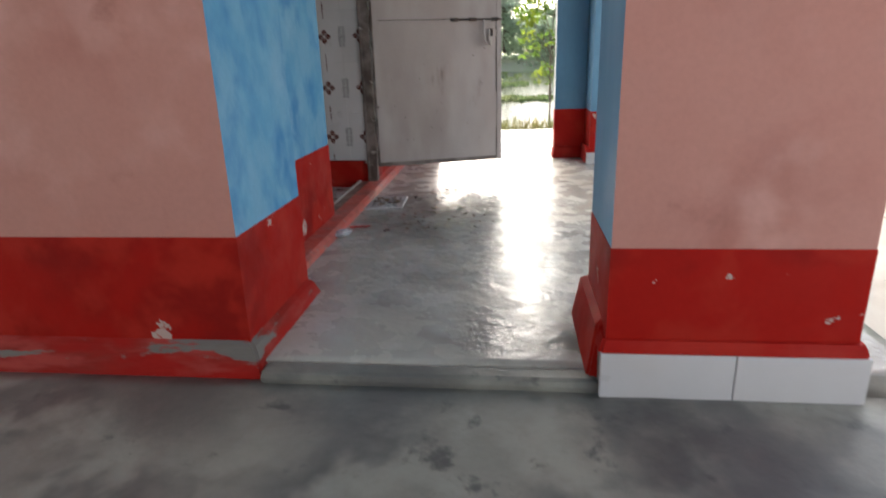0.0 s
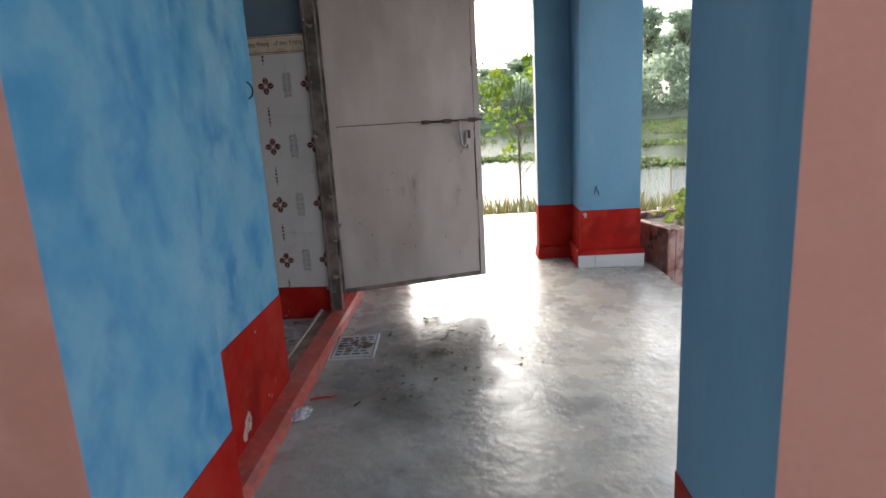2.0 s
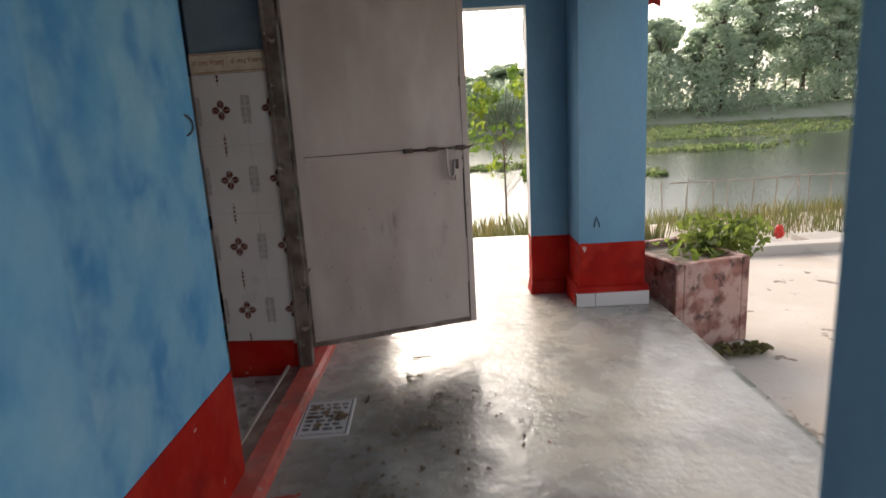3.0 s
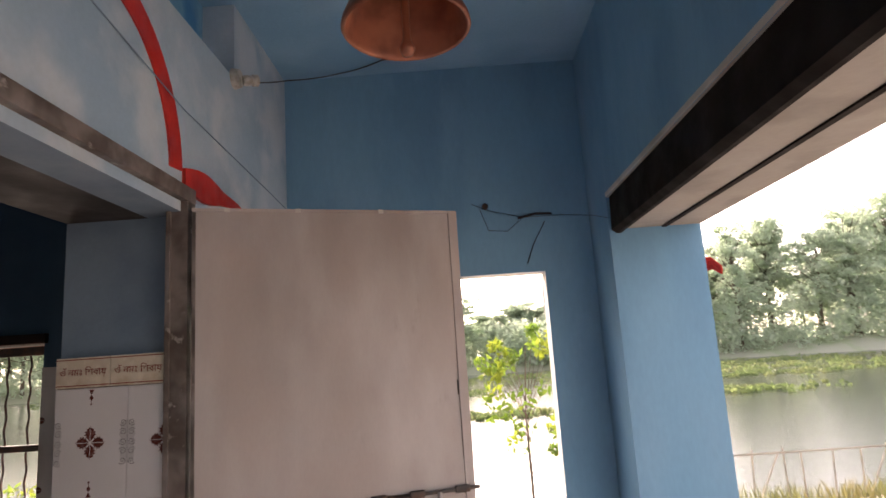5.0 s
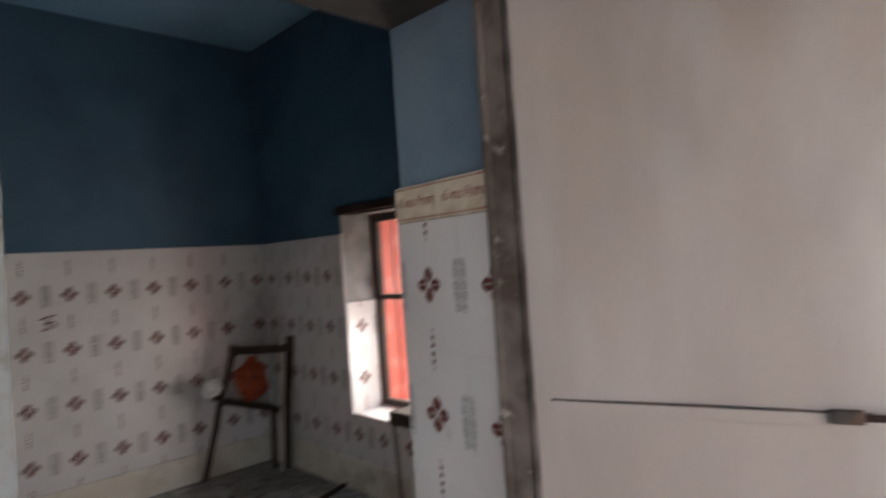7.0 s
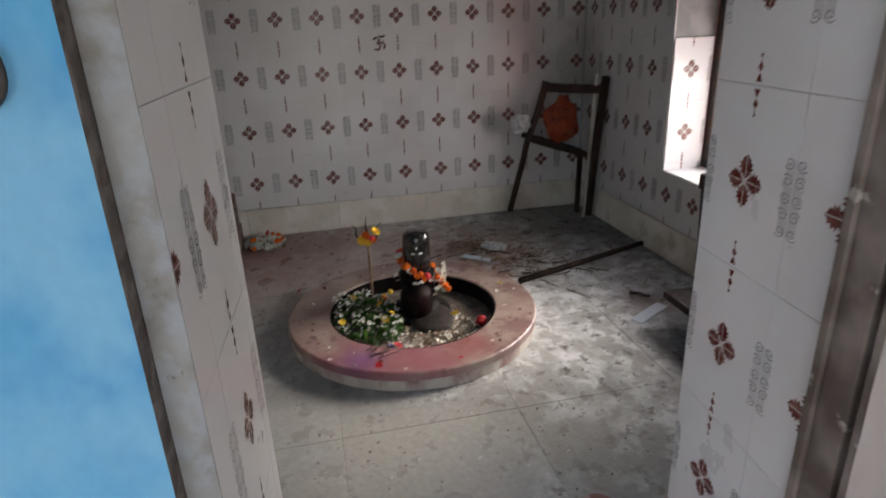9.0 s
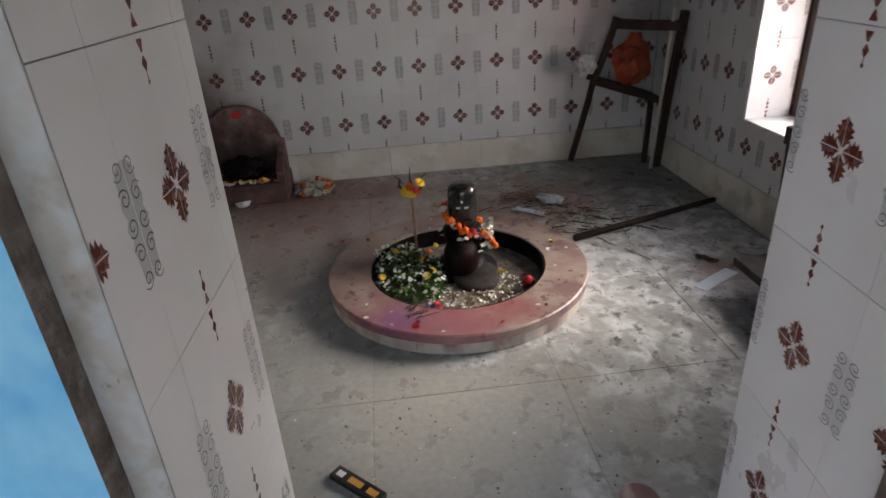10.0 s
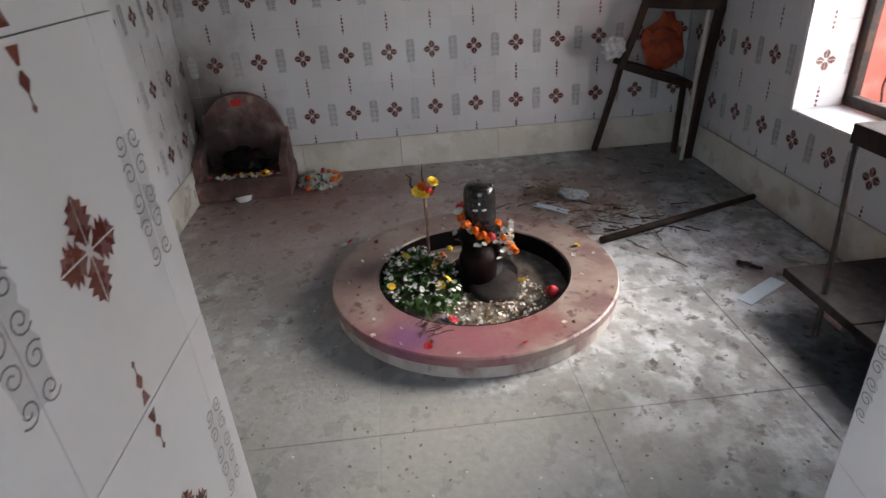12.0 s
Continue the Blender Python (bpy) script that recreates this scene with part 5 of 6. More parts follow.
for x, y, z, r, m, f, l in ((-2.16, 2.53, 0.04, 0.016, MARIGOLD, True, "orange marigold on the leaf heap"), (-2.22, 2.57, 0.04, 0.014, YELLOW, True, "yellow marigold on the leaf heap"),
                            (-2.10, 2.50, 0.04, 0.014, MARIGOLD, True, "orange marigold on the leaf heap"), (-1.90, 2.83, 0.03, 0.028, YELLOW, False, "yellow flower on the basin bed"),
                            (-1.93, 2.78, 0.03, 0.026, YELLOW, False, "yellow flower on the basin bed"), (-1.80, 2.93, 0.02, 0.026, RED_FLOWER, True, "red rose head on the basin bed"),
                            (-1.66, 2.52, 0.05, 0.022, RED_FLOWER, False, "red flower at the basin edge"), (-1.66, 2.49, 0.05, 0.020, PURPLE, False, "purple flower at the basin edge"),
                            (-1.47, 2.42, 0.088, 0.016, RED_FLOWER, False, "dark red petal cluster on the rim"), (-1.43, 2.74, 0.088, 0.014, RED_FLOWER, False, "dark red petal cluster on the rim"),
                            (-2.43, 2.08, 0.0, 0.028, WHITE_FLOWER, False, "white flower on the marble floor"), (-2.47, 2.11, 0.0, 0.020, RED_FLOWER, False, "red flower on the marble floor"),
                            (-2.44, 2.04, 0.0, 0.020, WHITE_FLOWER, False, "white flower on the marble floor"), (-2.06, 3.10, 0.088, 0.016, YELLOW, False, "yellow petal cluster on the rim")):
    loose_flower("loose_flower", x + 0.045, y - 0.008, z, r, m, l, int(abs(x * 1000)), f)
for i in range(30):
    a, q = rnd.uniform(0, 6.28), rnd.uniform(0.40, 0.56)
    loose_flower("loose_petals", RC[0] + q * math.cos(a), RC[1] + q * math.sin(a), 0.088, rnd.uniform(0.006, 0.012), rnd.choice((WHITE_FLOWER, WHITE_FLOWER, DRY_LEAF, BROWN)), "tiny fallen petals on the marble rim", 300 + i, petals=4)

# ---- shrine: little altar in the corner ----
altar = thing("corner_altar", "small pink plaster altar seat with arched back, stained, near-black in the recess", "altar", (-3.13, 1.472, 0))
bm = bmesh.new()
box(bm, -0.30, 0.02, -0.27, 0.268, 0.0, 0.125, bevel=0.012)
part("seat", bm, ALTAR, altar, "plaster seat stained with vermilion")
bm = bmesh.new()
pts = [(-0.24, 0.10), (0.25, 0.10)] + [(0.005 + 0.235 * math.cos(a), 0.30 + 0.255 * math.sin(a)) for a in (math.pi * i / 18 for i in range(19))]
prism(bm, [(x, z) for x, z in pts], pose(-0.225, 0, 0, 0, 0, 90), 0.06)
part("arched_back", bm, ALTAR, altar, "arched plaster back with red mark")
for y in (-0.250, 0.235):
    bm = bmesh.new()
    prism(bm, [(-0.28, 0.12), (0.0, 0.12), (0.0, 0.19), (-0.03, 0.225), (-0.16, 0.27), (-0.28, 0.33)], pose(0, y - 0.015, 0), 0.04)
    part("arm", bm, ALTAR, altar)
strip(altar, "red_mark", RED_CLEAN, -0.228, -0.222, -0.03, 0.03, 0.485, 0.525, 0.001)
crumpled("dark_idol_stone", (0.07, 0.13, 0.09), (-3.24, 1.48, 0.123), 0, STONE_BASE, "dark oily stone on the altar seat", "stone", 12, flat=0.8)
rnd = random.Random(31)
for i in range(44):
    m = rnd.choice((WHITE_FLOWER, WHITE_FLOWER, WHITE_FLOWER, YELLOW, RED_FLOWER))
    loose_flower("altar_flower", -3.185 + rnd.uniform(0.0, 0.065), 1.48 + rnd.uniform(-0.20, 0.20), 0.124 + rnd.uniform(0, 0.012), rnd.uniform(0.010, 0.020), m, "small flower offering on the altar seat", 400 + i)
for i in range(270):
    q, a = math.sqrt(rnd.random()), rnd.uniform(0, 6.28)
    x, y = -3.28 + 0.14 * q * math.cos(a), 1.885 + 0.13 * q * math.sin(a)
    m = MARIGOLD if i % 18 == 7 else RED_FLOWER if i % 26 == 3 else WHITE_FLOWER
    loose_flower("heaped_flower", x, y, 0.006 + 0.09 * (1 - q) * rnd.random(), (0.015 if m == MARIGOLD else rnd.uniform(0.010, 0.018)), m, "small flower in the heap beside the altar", 500 + i, m == MARIGOLD)
cup = thing("leaf_bowl", "small white paper bowl tipped over on the floor by the altar", "bowl", (-3.03, 1.485, 0.022), 20)
bm = bmesh.new()
lathe(bm, [(0.012, 0.0), (0.030, 0.006), (0.046, 0.030), (0.048, 0.030), (0.033, 0.003), (0.012, -0.003)], pose(0, 0, 0, 0, -24, 0), 24, 0.12, loop=True)
part("bowl_side", bm, BOARD, cup)

# ---- shrine: corner chair, table, bench, sticks, litter ----
chair = thing("broken_chair", "sooty dark wooden chair frame leaning in the corner", "chair", (0, 0, 0))
for name, pts, r in (("front_leg", [(-3.42, 3.63, 0.0), (-3.30, 3.69, 0.42), (-3.25, 3.70, 0.57)], 0.022),
                     ("back_post", [(-3.25, 3.70, 0.56), (-3.25, 3.77, 0.74), (-3.25, 3.825, 0.93)], 0.024),
                     ("post", [(-3.15, 4.12, 0.0), (-3.10, 4.13, 0.5), (-3.04, 4.145, 0.96)], 0.028),
                     ("leg", [(-3.25, 4.08, 0.0), (-3.25, 4.09, 0.43)], 0.020),
                     ("top_rail", [(-3.25, 3.80, 0.895), (-3.15, 3.96, 0.885), (-3.05, 4.14, 0.88)], 0.036),
                     ("seat_rail", [(-3.24, 3.69, 0.565), (-3.24, 3.90, 0.49), (-3.20, 4.14, 0.415)], 0.027),
                     ("back_rail", [(-3.42, 3.72, 0.555), (-3.42, 4.13, 0.415)], 0.022)):
    bm = bmesh.new()
    tube(bm, pts, r, 4)
    part(name, bm, WOOD_DARK, chair)
bm = bmesh.new()
prism(bm, [(-3.42, 0.0), (-3.21, 0.0), (-3.21, 0.018), (-3.42, 0.018)], pose(0, 3.72, 0.560, -18.5), 0.42)
part("seat", bm, WOOD_DARK, chair)
bm = bmesh.new()
tube(bm, [(-3.12, 4.07, 0.0), (-3.06, 4.09, 0.98)], 0.012, 8)
tagged(part("leaning_rod", bm, KERB), "pale thin rod leaning beside the broken chair", "rod")
crumpled("orange_cloth", (0.08, 0.13, 0.17), (-3.31, 3.97, 0.490), 20, ORANGE_CLOTH, "faded orange cloth bundle on the chair seat", "cloth", 5, flat=0.9)
crumpled("plastic_bag", (0.035, 0.07, 0.07), (-3.23, 3.64, 0.60), 10, PLASTIC, "crumpled white plastic bag hung on the chair", "bag", 14, flat=0.9)
table = thing("small_table", "dark wooden side table with thin legs below the window", "table", (-1.22, 3.90, 0))
strip(table, "tabletop", WOOD_DARK, -0.30, 0.40, -0.10, 0.24, 0.640, 0.705, 0.004)
for x, y, dx in ((-0.285, -0.085, 0.13), (0.38, -0.085, -0.02), (-0.285, 0.21, 0.02), (0.38, 0.17, -0.02)):
    bm = bmesh.new()
    tube(bm, [(x + dx, y - 0.07, 0.0), (x + dx * 0.4, y - 0.025, 0.4), (x, y, 0.642)], 0.010, 6)
    part("leg", bm, DARKIRON, table)
for k in range(7):
    r_ = random.Random(50 + k)
    twig((-1.49 + 0.05 * k, 3.86 + r_.uniform(0, 0.12), 0.706), 0.12, r_.uniform(0, 180), 0.004, WOOD_GREY, "thin dry twig lying on the table", 60 + k)
# slab colour is darkened for the shade the bench stands in
bench = thing("low_bench", "low stone slab bench on brick supports, coloured dark for its shade", "bench", (0, 0, 0))
strip(bench, "slab", STONE_SLAB, -1.59, -1.23, 3.735, YR - 0.02, 0.115, 0.150, 0.004)
strip(bench, "slab", STONE_SLAB, -1.227, -0.75, 3.735, YR - 0.02, 0.113, 0.148, 0.004)
for x in (-1.50, -0.90):
    strip(bench, "support", ALTAR, x, x + 0.12, 3.84, 4.16, 0.0, 0.115, 0.004)
rod = tagged(part("bamboo_stick", (lambda b: (tube(b, [(-2.174, 3.26, 0.018), (-2.32, 3.70, 0.020), (-2.455, 4.14, 0.03)], 0.018, 8, 0.8), b)[1])(bmesh.new()), WOOD_DARK, smooth=True), "dark weathered bamboo stick lying on the marble floor", "stick")
twig((-1.885, 3.745, 0.0), 0.10, 46, 0.010, WOOD_DARK, "short charred stick on the marble floor", 71)
for x, y, l, w, a, lab in ((-1.64, 3.74, 0.24, 0.06, 120, "pale blue plastic strip on the marble floor"), (-2.58, 3.12, 0.20, 0.045, 46, "white paper strip on the marble floor")):
    bm = bmesh.new()
    prism(bm, [(-l / 2, 0.0), (l / 2, 0.002), (l / 2, 0.005), (0, 0.008), (-l / 2, 0.004)], pose(0, 0, 0), w)
    tagged(part("paper_strip", bm, PAPER), lab, "paper").matrix_world = pose(x, y, 0.001, 0, 0, a)
crumpled("plastic_wrapper", (0.085, 0.06, 0.03), (-2.73, 3.29, 0.0), 30, PLASTIC, "crumpled clear plastic wrapper on the floor", "wrapper", 7)
tagged(leaf_mesh("swept_litter", 300, 0.030, DRY_LEAF, lambda r: (lambda c: (c[0] + r.gauss(0, 0.07), c[1] + r.gauss(0, c[2]), 0.002 + 0.008 * r.random()))(r.choice(((-2.80, 3.12, 0.10), (-2.60, 3.30, 0.16), (-2.42, 3.38, 0.20), (-2.85, 3.20, 0.07)))), 36, 0.22), "swept heap of brown leaf litter on the floor", "litter", kind="stuff")
tagged(leaf_mesh("floor_petals", 130, 0.009, WHITE_FLOWER, lambda r: (r.uniform(-3.3, -0.6), r.uniform(1.3, 4.0), 0.002), 46, 0.3), "tiny dry petals strewn over the marble floor", "petals", kind="stuff")
for k in range(34):
    r_ = random.Random(300 + k)
    cx, cy = r_.choice(((-2.72, 3.10), (-2.50, 3.32), (-2.35, 3.45)))
    twig((cx + r_.gauss(0, 0.10), cy + r_.gauss(0, 0.14), 0.0), r_.uniform(0.05, 0.14), r_.uniform(40, 130), 0.0035, WOOD_DARK, "dark broom straw swept on the marble floor", 340 + k)
tagged(leaf_mesh("floor_crumbs", 900, 0.011, WOOD_GREY, lambda r: (r.uniform(-3.3, -0.5), r.uniform(1.3, 4.0), 0.002), 56, 0.4), "dark crumbs and leaf bits on the marble floor", "litter", kind="stuff")
for k in range(16):
    r_ = random.Random(80 + k)
    twig((-2.30 + r_.gauss(0, 0.22), 3.30 + r_.gauss(0, 0.25), 0.0), r_.uniform(0.06, 0.16), r_.uniform(0, 180), 0.003, WOOD_GREY, "thin dry twig on the marble floor", 90 + k)
for k in range(9):
    r_ = random.Random(120 + k)
    twig((-1.52 + r_.gauss(0, 0.03), 2.40 + r_.gauss(0, 0.04), 0.088), r_.uniform(0.06, 0.12), r_.uniform(100, 160), 0.0015, WOOD_DARK, "burnt incense stick on the marble rim", 130 + k)
box_ = thing("incense_packet", "black and gold incense packet on the shrine floor", "packet", (-0.785, 2.195, 0.0), 47)
strip(box_, "carton", PRINT_BLACK, -0.09, 0.09, -0.022, 0.022, 0.0, 0.018, 0.002)
for x0, x1, m in ((-0.075, -0.05, BOARD), (-0.03, 0.02, GOLD_PRINT), (0.04, 0.075, GOLD_PRINT)):
    strip(box_, "print", m, x0, x1, -0.010, 0.010, 0.0175, 0.0186, 0.0)
bm = bmesh.new()
lathe(bm, [(0.0, 0.0), (0.03, 0.0), (0.052, 0.03), (0.05, 0.032), (0.026, 0.006), (0.0, 0.005)], n=24)
tagged(part("clay_lamp", bm, ALTAR, smooth=True), "small brown clay lamp on the floor by the reveal", "lamp").location = (-0.60, 2.93, 0.0)
# om plaque
om = thing("om_sign", "small dark om sign painted on a wall tile", "sign", (XB + 0.0095, 2.752, 1.208))
bm = bmesh.new()
for pts in ([(0, -0.035, 0.03), (0, -0.01, 0.042), (0, 0.008, 0.025), (0, -0.01, 0.006), (0, 0.012, -0.01), (0, 0.0, -0.035), (0, -0.03, -0.03)], [(0, 0.0, 0.004), (0, 0.03, 0.012), (0, 0.042, -0.012), (0, 0.03, -0.03)], [(0, 0.005, 0.05), (0, 0.025, 0.042), (0, 0.042, 0.052)]):
    tube(bm, pts, 0.006, 6)
part("stroke", bm, BROWN, om)

# ---- shrine window ----
win = thing("window_1", "dark steel window frame with twisted iron bars", "window")
tagged(win, kind="structure")
WY = YR + WR
for name, d in (("stile", (WX0 + 0.004, WX0 + 0.055, WY, WY + 0.04, WZ0 + 0.05, WZ1)), ("stile", (WX1 - 0.05, WX1 - 0.004, WY, WY + 0.04, WZ0 + 0.05, WZ1)),
                ("rail", (WX0 + 0.004, WX1 - 0.004, WY - 0.002, WY + 0.042, WZ0 + 0.005, WZ0 + 0.055)), ("rail", (WX0 + 0.055, WX1 - 0.05, WY + 0.002, WY + 0.038, 1.20, 1.235)), ("rail", (WX0 + 0.004, WX1 - 0.004, WY - 0.002, WY + 0.042, WZ1 - 0.05, WZ1 - 0.002))):
    strip(win, name, DARKIRON, *d, 0.004)
for i in range(7):
    x = WX0 + 0.16 + i * 0.13
    bm = bmesh.new()
    pts = [(x + 0.004 * math.cos(k * 0.9), WY + 0.05 + 0.004 * math.sin(k * 0.9), WZ0 + 0.03 + (WZ1 - WZ0 - 0.06) * k / 60) for k in range(61)]
    tube(bm, pts, 0.006, 5)
    part("bar", bm, DARKIRON, win)
tagged(block("trim_window_shelf", WOOD_DARK, (WX0 - 0.02, WX1 + 0.02, YR - 0.03, YR + 0.10, WZ1, WZ1 + 0.05), bevel=0.004), "black wooden shelf over the shrine window", "shelf", kind="structure")
for k, x in enumerate((WX0 + 0.006, WX0 + 0.31, WX0 + 0.61, WX0 + 0.91)):
    bm = bmesh.new()
    box(bm, x, min(x + 0.298, WX1 - 0.002), YR - 0.006, YR + WR - 0.002, WZ0, WZ0 + 0.006, bevel=0.002)
    part("tile", bm, WHITE_TILE, side)


# ---- outdoors ----
WATER_Z = -1.05


def ground_z(x, y):
    """Yard by the plinth, then the slope into the pond, the pond bed and the far bank."""
    def ease(t):
        t = max(0.0, min(1.0, t))
        return t * t * (3 - 2 * t)
    shore = 7.4 + 0.9 * ease((x - 1.5) / 3) + 1.6 * ease((x - 7) / 8) + 0.35 * noise.noise(Vector((x * 0.5, 0, 1.7)))
    z = GROUND - (2.2 * ease((y - shore) / 4.0) if y > shore else 0.0)
    far_shore = 66 + 5 * noise.noise(Vector((x * 0.03, 3, 0)))
    z += 3.2 * ease((y - far_shore) / 9.0)
    return z + 0.015 * noise.noise(Vector((x * 1.3, y * 1.3, 0)))


xs = sorted(set([-600, -400, -250, -160, -110] + [-80 + 5 * i for i in range(12)] + [-20 + 1.0 * i for i in range(20)] + [0.5 * i for i in range(40)] + [20 + 2 * i for i in range(15)] + [50 + 6 * i for i in range(12)] + [130, 180, 260, 400, 600]))
ys = sorted(set([-600, -400, -250, -120, -60, -30, -15, -8] + [-4 + 0.5 * i for i in range(30)] + [11 + 1.0 * i for i in range(10)] + [22 + 4 * i for i in range(10)] + [62 + 1.5 * i for i in range(14)] + [84, 95, 120, 160, 220, 320, 450, 600]))
verts = [(x, y, ground_z(x, y) if not (-3.9 < x < 2.1 and -3.0 < y < 6.3) else -0.42) for y in ys for x in xs]
nx = len(xs)
faces = [(j * nx + i, j * nx + i + 1, (j + 1) * nx + i + 1, (j + 1) * nx + i) for j in range(len(ys) - 1) for i in range(nx - 1)]
me = bpy.data.meshes.new("ground")
me.from_pydata(verts, [], faces)
me.shade_smooth()
me.materials.append(SAND)
me.materials.append(BANK_GREEN)
for p in me.polygons:
    p.material_index = 1 if p.center.y > 55 else 0
tagged(new("ground", me), "pale sandy yard sloping down to the pond", "ground", kind="structure")
bm = bmesh.new()
vs = [bm.verts.new(p) for p in ((-500, 6.6, WATER_Z), (500, 6.6, WATER_Z), (500, 90, WATER_Z), (-500, 90, WATER_Z))]
bm.faces.new(vs)
tagged(part("water", bm, WATER), "calm hazy pond water with small ripples", "water", kind="structure")



def foliage(name, centres, radii, per, size, material, parent=None, seed=0, flat=0.75):
    """A crown: clumps of small leaves, denser at the clumps' skin."""
    rs = np.random.RandomState(seed)
    allv = []
    for c, r in zip(centres, radii):
        d = rs.normal(size=(per, 3))
        d /= np.linalg.norm(d, axis=1)[:, None]
        rad = r * (0.45 + 0.6 * rs.rand(per) ** 0.6)
        p = np.array(c) + d * rad[:, None] * np.array([1, 1, flat])
        a = rs.normal(size=(per, 3))
        a /= np.linalg.norm(a, axis=1)[:, None]
        b = np.cross(a, rs.normal(size=(per, 3)))
        b /= np.linalg.norm(b, axis=1)[:, None]
        s = size * (0.6 + 0.8 * rs.rand(per))[:, None]
        allv.append(np.stack([p - a * s, p - b * s * 0.5, p + a * s, p + b * s * 0.5], axis=1))
    v = np.concatenate(allv).reshape(-1, 3)
    me_ = bpy.data.meshes.new(name)
    me_.from_pydata(v.tolist(), [], [(4 * i, 4 * i + 1, 4 * i + 2, 4 * i + 3) for i in range(len(v) // 4)])
    me_.materials.append(material)
    ob = new(name, me_)
    if parent:
        ob.parent = parent
    return ob


def tree(name, at, height, spread, clumps, per, leaf, material, label, seed, trunk=0.5, r0=None, group="", limbs=False, top=0.55):
    """Tapered trunk, limbs, and a crown of uneven leaf clumps."""
    rnd_ = random.Random(seed)
    t = thing(name, label, "tree", at, rnd_.uniform(0, 360), group)
    bm_ = bmesh.new()
    r0 = r0 or height * 0.016
    lean = rnd_.uniform(-0.06, 0.06)
    tube(bm_, [(0, 0, -2.0), (lean * height * 0.2, 0, height * 0.3), (lean * height * 0.5, 0.02 * height, height * 0.6), (lean * height, 0, height * 0.92)], r0, 8, 0.25)
    cs, rs = [], []
    for i in range(clumps):
        a, q = rnd_.uniform(0, 6.28), math.sqrt(rnd_.random())
        z = height * (trunk + (1 - trunk) * rnd_.random() ** 0.8)
        k = spread * (1 - top * ((z / height - trunk) / (1 - trunk)) ** 2)
        c = (k * q * math.cos(a) + lean * z, k * q * math.sin(a), z)
        cs.append(c)
        rs.append(spread * rnd_.uniform(0.12, 0.36))
        b2 = bmesh.new() if limbs else bm_
        tube(b2, [(lean * z * 0.7, 0, z * 0.68), ((c[0] + lean * z) * 0.5, c[1] * 0.5, z * 0.86), c], r0 * 0.28, 5, 0.3)
        if limbs:
            part("limb", b2, BARK, t, smooth=True)
    part("trunk", bm_, BARK, t, smooth=True)
    foliage("crown", cs, rs, per, leaf, material, t, seed)
    return t


# far bank woods
rnd = random.Random(77)
kinds = []
for k in range(6):
    h = 9 + 1.6 * k
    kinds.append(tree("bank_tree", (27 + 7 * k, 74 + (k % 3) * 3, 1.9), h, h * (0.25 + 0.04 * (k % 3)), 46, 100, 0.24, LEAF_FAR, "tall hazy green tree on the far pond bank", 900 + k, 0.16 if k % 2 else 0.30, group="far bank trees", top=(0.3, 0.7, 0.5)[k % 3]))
for i in range(90):
    x = -75 + 2.15 * i + rnd.uniform(-1.5, 1.5)
    y = rnd.choice((72, 75, 79, 84)) + rnd.uniform(-1.5, 1.5)
    copy_thing(kinds[rnd.randrange(6)], pose(x, y, 1.9, 0, 0, rnd.uniform(0, 360)) @ Matrix.Diagonal((1, 1, rnd.uniform(0.6, 1.02) * (0.5 if -14 < x < 23 else 1.0), 1)))
rs_c, rs_r = [], []
for i in range(1900):
    x = rnd.uniform(-80, 125)
    deep = i % 3 == 0
    rs_c.append((x, (86 if deep else 70.5) + rnd.uniform(-1.0, 6), 0.6 + (3.8 if -14 < x < 23 else 10.5 if deep else 6.2) * rnd.random() ** (0.8 if deep else 1.3)))
    rs_r.append(rnd.uniform(0.9, 2.3))
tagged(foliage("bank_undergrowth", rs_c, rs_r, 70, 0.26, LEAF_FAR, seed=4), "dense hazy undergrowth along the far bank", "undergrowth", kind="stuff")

# water hyacinth mats
hc, hr = [], []
for cx, cy, lx, ly, n in ((22, 60, 26, 5, 260), (24, 50, 24, 8, 300), (-18, 62, 22, 4, 120), (60, 62, 18, 4, 120), (13, 31, 6, 1.6, 90), (6.0, 21, 2.4, 1.0, 56), (1.6, 26, 2.5, 1.2, 40), (-1.5, 40, 5, 2, 60), (20, 42, 8, 2, 90)):
    for _ in range(n):
        hc.append((rnd.gauss(cx, lx * 0.5), rnd.gauss(cy, ly * 0.5), WATER_Z + 0.05))
        hr.append(rnd.uniform(0.15, 0.5) * (1 if cy < 50 else 1.8))
tagged(foliage("water_hyacinth", hc, hr, 26, 0.11, HYACINTH, seed=14, flat=0.35), "floating mats of green water hyacinth", "water plants", kind="stuff")

# bank grass behind the porch doorway and along the shore
def grass(name, n, place, h, material, label, seed):
    rs = random.Random(seed)
    v, f = [], []
    for _ in range(n):
        x, y = place(rs)
        z = ground_z(x, y) - 0.02
        a, l, b = rs.uniform(0, 6.28), h * rs.uniform(0.4, 1.2), rs.uniform(-0.3, 0.3)
        w = 0.006 + 0.004 * h
        k = len(v)
        c, s = math.cos(a), math.sin(a)
        v += [(x - w * c, y - w * s, z), (x + w * c, y + w * s, z), (x + b * l * 0.4 * c, y + b * l * 0.4 * s, z + l * 0.6), (x + b * l * c, y + b * l * s, z + l)]
        f += [(k, k + 1, k + 2), (k, k + 2, k + 3)]
    me_ = bpy.data.meshes.new(name)
    me_.from_pydata(v, [], f)
    me_.materials.append(material)
    return tagged(new(name, me_), label, "grass", kind="stuff")


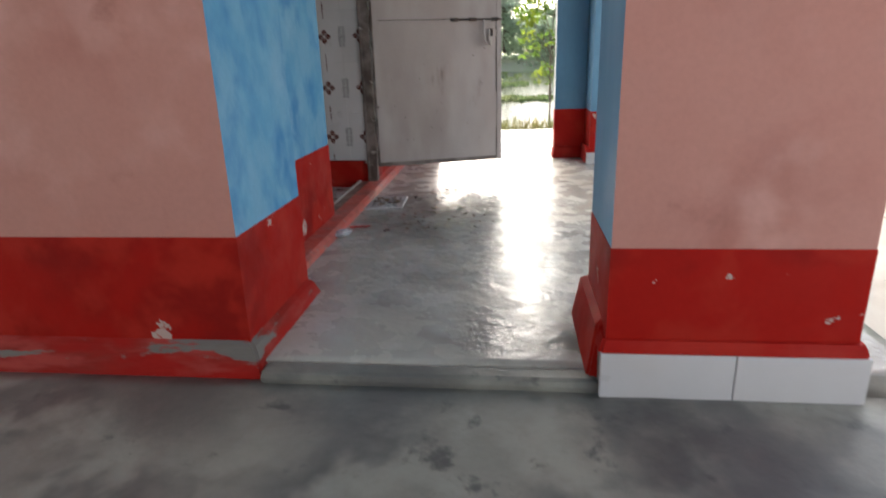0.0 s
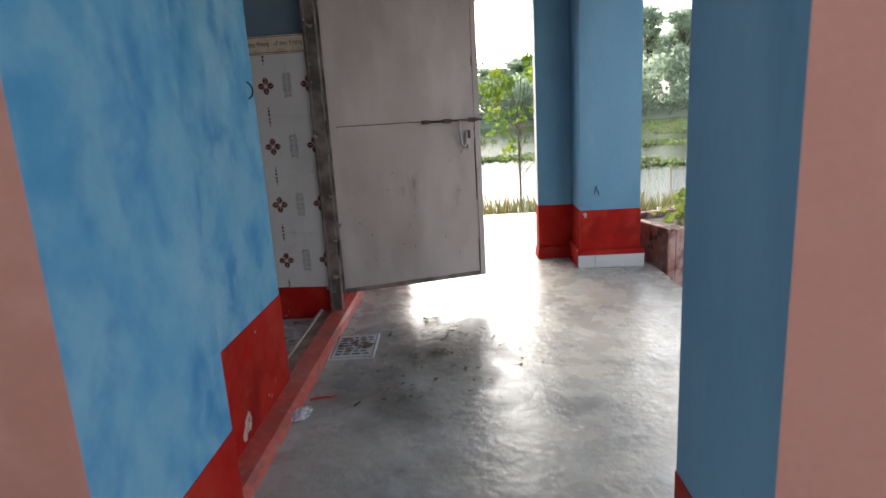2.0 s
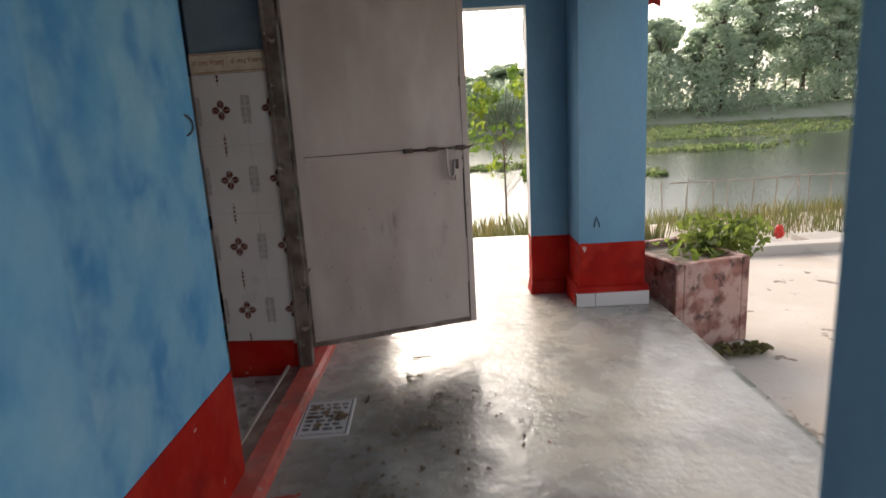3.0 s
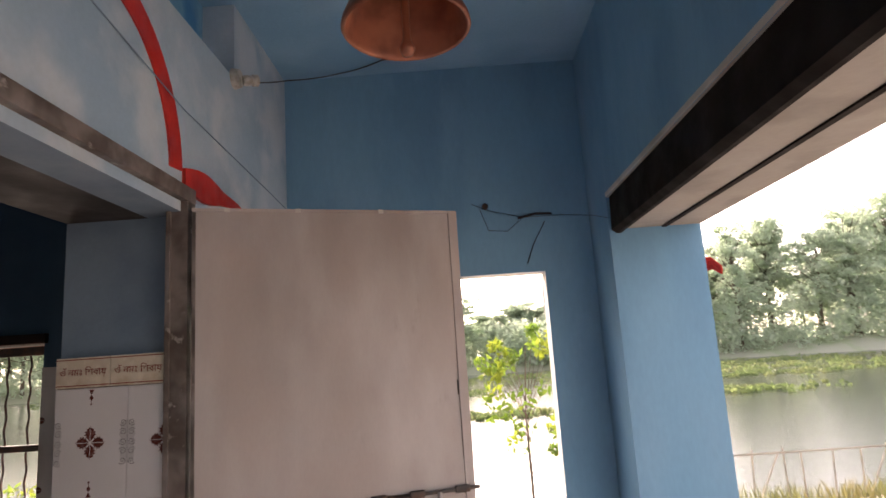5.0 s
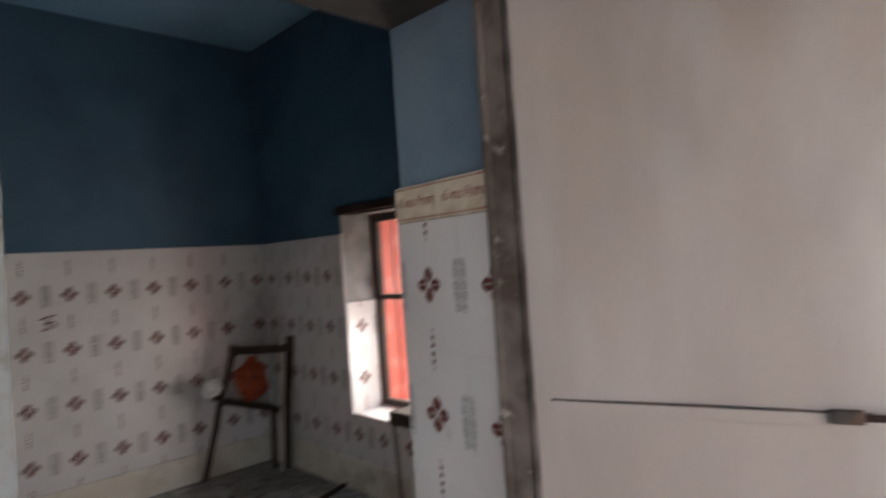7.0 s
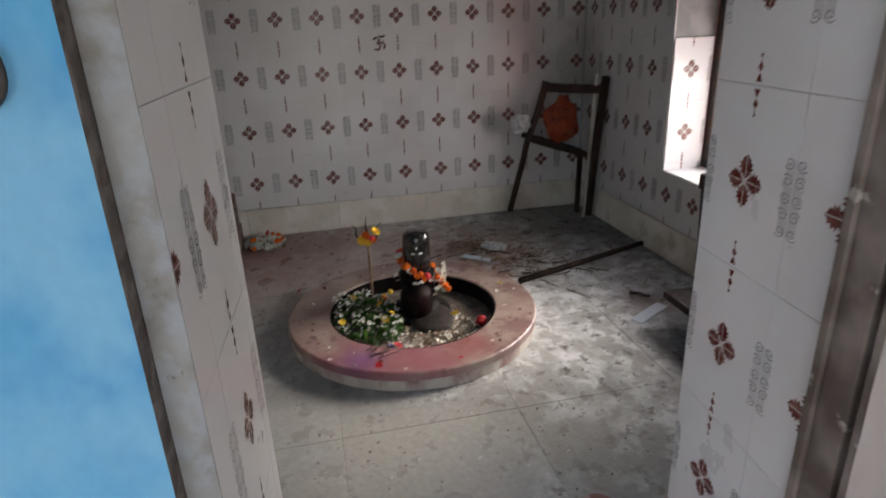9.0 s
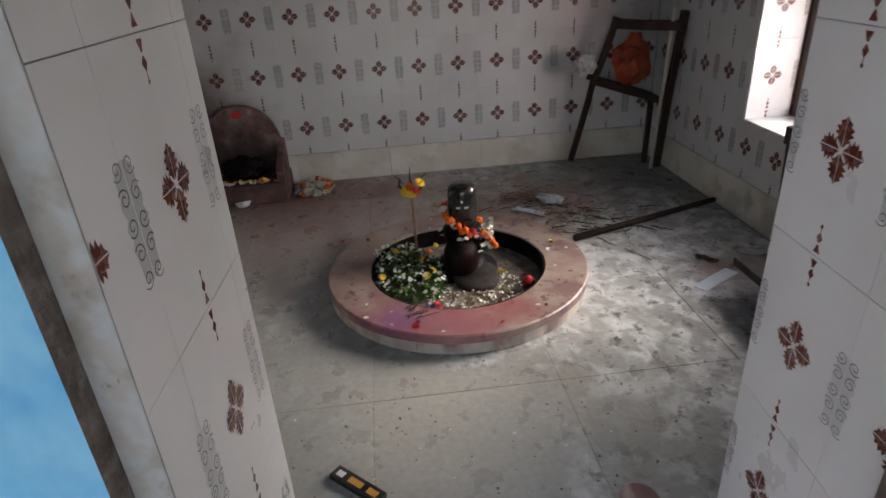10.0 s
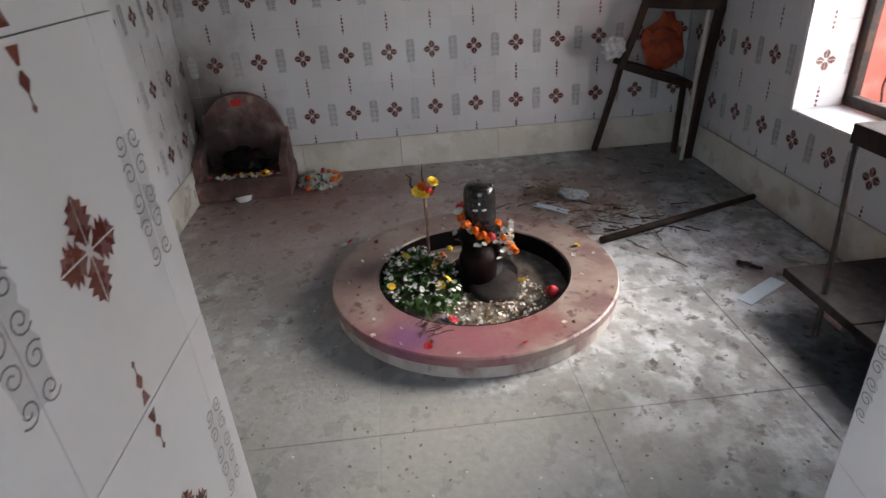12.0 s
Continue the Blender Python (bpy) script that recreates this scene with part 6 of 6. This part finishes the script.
grass("shore_grass", 5200, lambda r: (r.uniform(-2.5, 3.2), 6.6 + 1.4 * r.random() ** 1.4), 0.36, GRASS, "tufts of dry green grass behind the porch", 1)
grass("bank_grass", 12000, lambda r: (r.uniform(3.6, 16), 6.8 + 2.4 * r.random()), 0.24, GRASS, "dry grassy pond bank beyond the yard", 2)
tree("sapling", (1.52, 7.9, -0.5), 2.3, 0.50, 22, 34, 0.042, LEAF, "young sunlit yellow-green sapling behind the porch", 41, 0.42, 0.018, limbs=True, top=0.3)
bush_c = [(2.74 + rnd.gauss(0, 0.10), 4.30 + rnd.gauss(0, 0.12), 0.25 + rnd.uniform(0, 0.20)) for _ in range(18)]
tagged(foliage("planter_shrub", bush_c, [0.12] * 18, 46, 0.032, LEAF_BUSH, seed=8), "leafy yellow-green shrub growing in the planter box", "shrub")
tree("shore_tree", (9.6, 9.6, -0.5), 2.7, 0.9, 22, 110, 0.06, LEAF_BUSH, "small leaning willow-like tree on the bank", 52, 0.35, 0.05, limbs=True)
tree("bank_tree", (14.5, 13.0, -0.6), 6.5, 2.0, 30, 170, 0.10, LEAF, "leafy green tree overhanging the pond bank", 57, 0.4, 0.11, limbs=True)

# planter, kerb, fence
planter = thing("planter", "weathered pink plaster planter box beside the plinth", "planter", (2.19, 3.73, GROUND), 15)
for d in ((0, 0.06, 0, 0.75, 0, 0.585), (0.50, 0.56, 0, 0.75, 0, 0.585), (0.06, 0.50, 0, 0.06, 0, 0.583), (0.06, 0.50, 0.69, 0.75, 0, 0.583)):
    bm = bmesh.new()
    box(bm, *d, bevel=0.012)
    part("wall", bm, PINK_BRICK, planter)
strip(planter, "soil", SOIL, 0.06, 0.50, 0.06, 0.69, 0.0, 0.53, 0.0, "dry soil")
tagged(leaf_mesh("planter_plants", 70, 0.06, LEAF_BUSH, lambda r: (2.42 + r.uniform(-0.15, 0.2), 4.12 + r.uniform(-0.22, 0.28), 0.25 + 0.08 * r.random()), 66, 1.0), "low green plants in the planter box", "plants", kind="stuff")
tagged(leaf_mesh("mud_crumbs", 90, 0.028, MUD, lambda r: (lambda c: (c[0] + r.gauss(0, c[2]), c[1] + r.gauss(0, c[2] * 0.8), 0.003 + 0.010 * r.random()))(r.choice(((0.55, 2.86, 0.035), (0.52, 2.33, 0.05), (0.62, 2.38, 0.03), (0.46, 1.93, 0.06), (0.38, 2.2, 0.10), (0.70, 2.6, 0.08)))), 68, 0.25), "brown dried mud flakes on the porch floor", "mud", kind="stuff")
tagged(leaf_mesh("weeds", 60, 0.07, GRASS, lambda r: (2.52 + r.uniform(-0.12, 0.25), 3.66 + r.uniform(-0.08, 0.05), GROUND + 0.03), 67, 1.0), "small weeds at the planter's foot", "weeds", kind="stuff")
kerb = tagged(block("trim_yard_kerb", KERB, (3.2, 14, 6.08, 6.26, GROUND - 0.1, GROUND + 0.10), bevel=0.015), "pale concrete kerb at the edge of the yard", "kerb", kind="structure")
for k in range(4):
    tagged(block("step_slab", KERB, (3.9 + 0.75 * k, 4.4 + 0.75 * k, 6.28, 6.75, GROUND - 0.1, GROUND + 0.06 + 0.01 * k), bevel=0.012), "worn pale concrete step slab beyond the kerb", "step", "step slabs")
crumpled("red_offering", (0.045, 0.045, 0.075), (4.35, 6.45, GROUND + 0.08), 0, RED_CLEAN, "small red cloth bundle on the concrete steps", "bundle", 9, flat=1.0)
fence = thing("bamboo_fence", "rickety weathered bamboo fence along the pond bank", "fence", (0, 0, 0))
rnd = random.Random(91)
for i in range(34):
    x = 3.9 + 0.30 * i + rnd.uniform(-0.1, 0.1)
    y = 8.5 + 0.02 * i
    bm = bmesh.new()
    z = ground_z(x, y) - 0.1
    tube(bm, [(x, y, z), (x + rnd.uniform(-0.05, 0.05), y, 0.20 + rnd.uniform(-0.05, 0.06))], 0.011, 6)
    part("post", bm, BAMBOO, fence)
    if i % 4 == 1:
        bm = bmesh.new()
        tube(bm, [(x, y, z), (x + 0.35, y, 0.20)], 0.009, 6)
        part("brace", bm, BAMBOO, fence)
for z in (0.19,):
    bm = bmesh.new()
    tube(bm, [(3.9, 8.5, z), (7, 8.7, z - 0.02), (10.5, 8.95, z + 0.02), (14.2, 9.2, z)], 0.012, 6)
    part("rail", bm, BAMBOO, fence)
# greenery outside the shrine window
wc = [(-3.2 + rnd.gauss(0, 1.3), 7.6 + rnd.gauss(0, 0.5), rnd.uniform(-0.3, 0.45)) for _ in range(30)]
tagged(foliage("window_shrubs", wc, [0.34] * 30, 120, 0.05, LEAF, seed=18), "bright green shrubs behind the shrine", "shrubs", kind="stuff")
grass("window_grass", 2600, lambda r: (r.uniform(-4.5, 0.2), 5.0 + 1.6 * r.random()), 0.45, GRASS, "tall dry grass behind the shrine", 3)
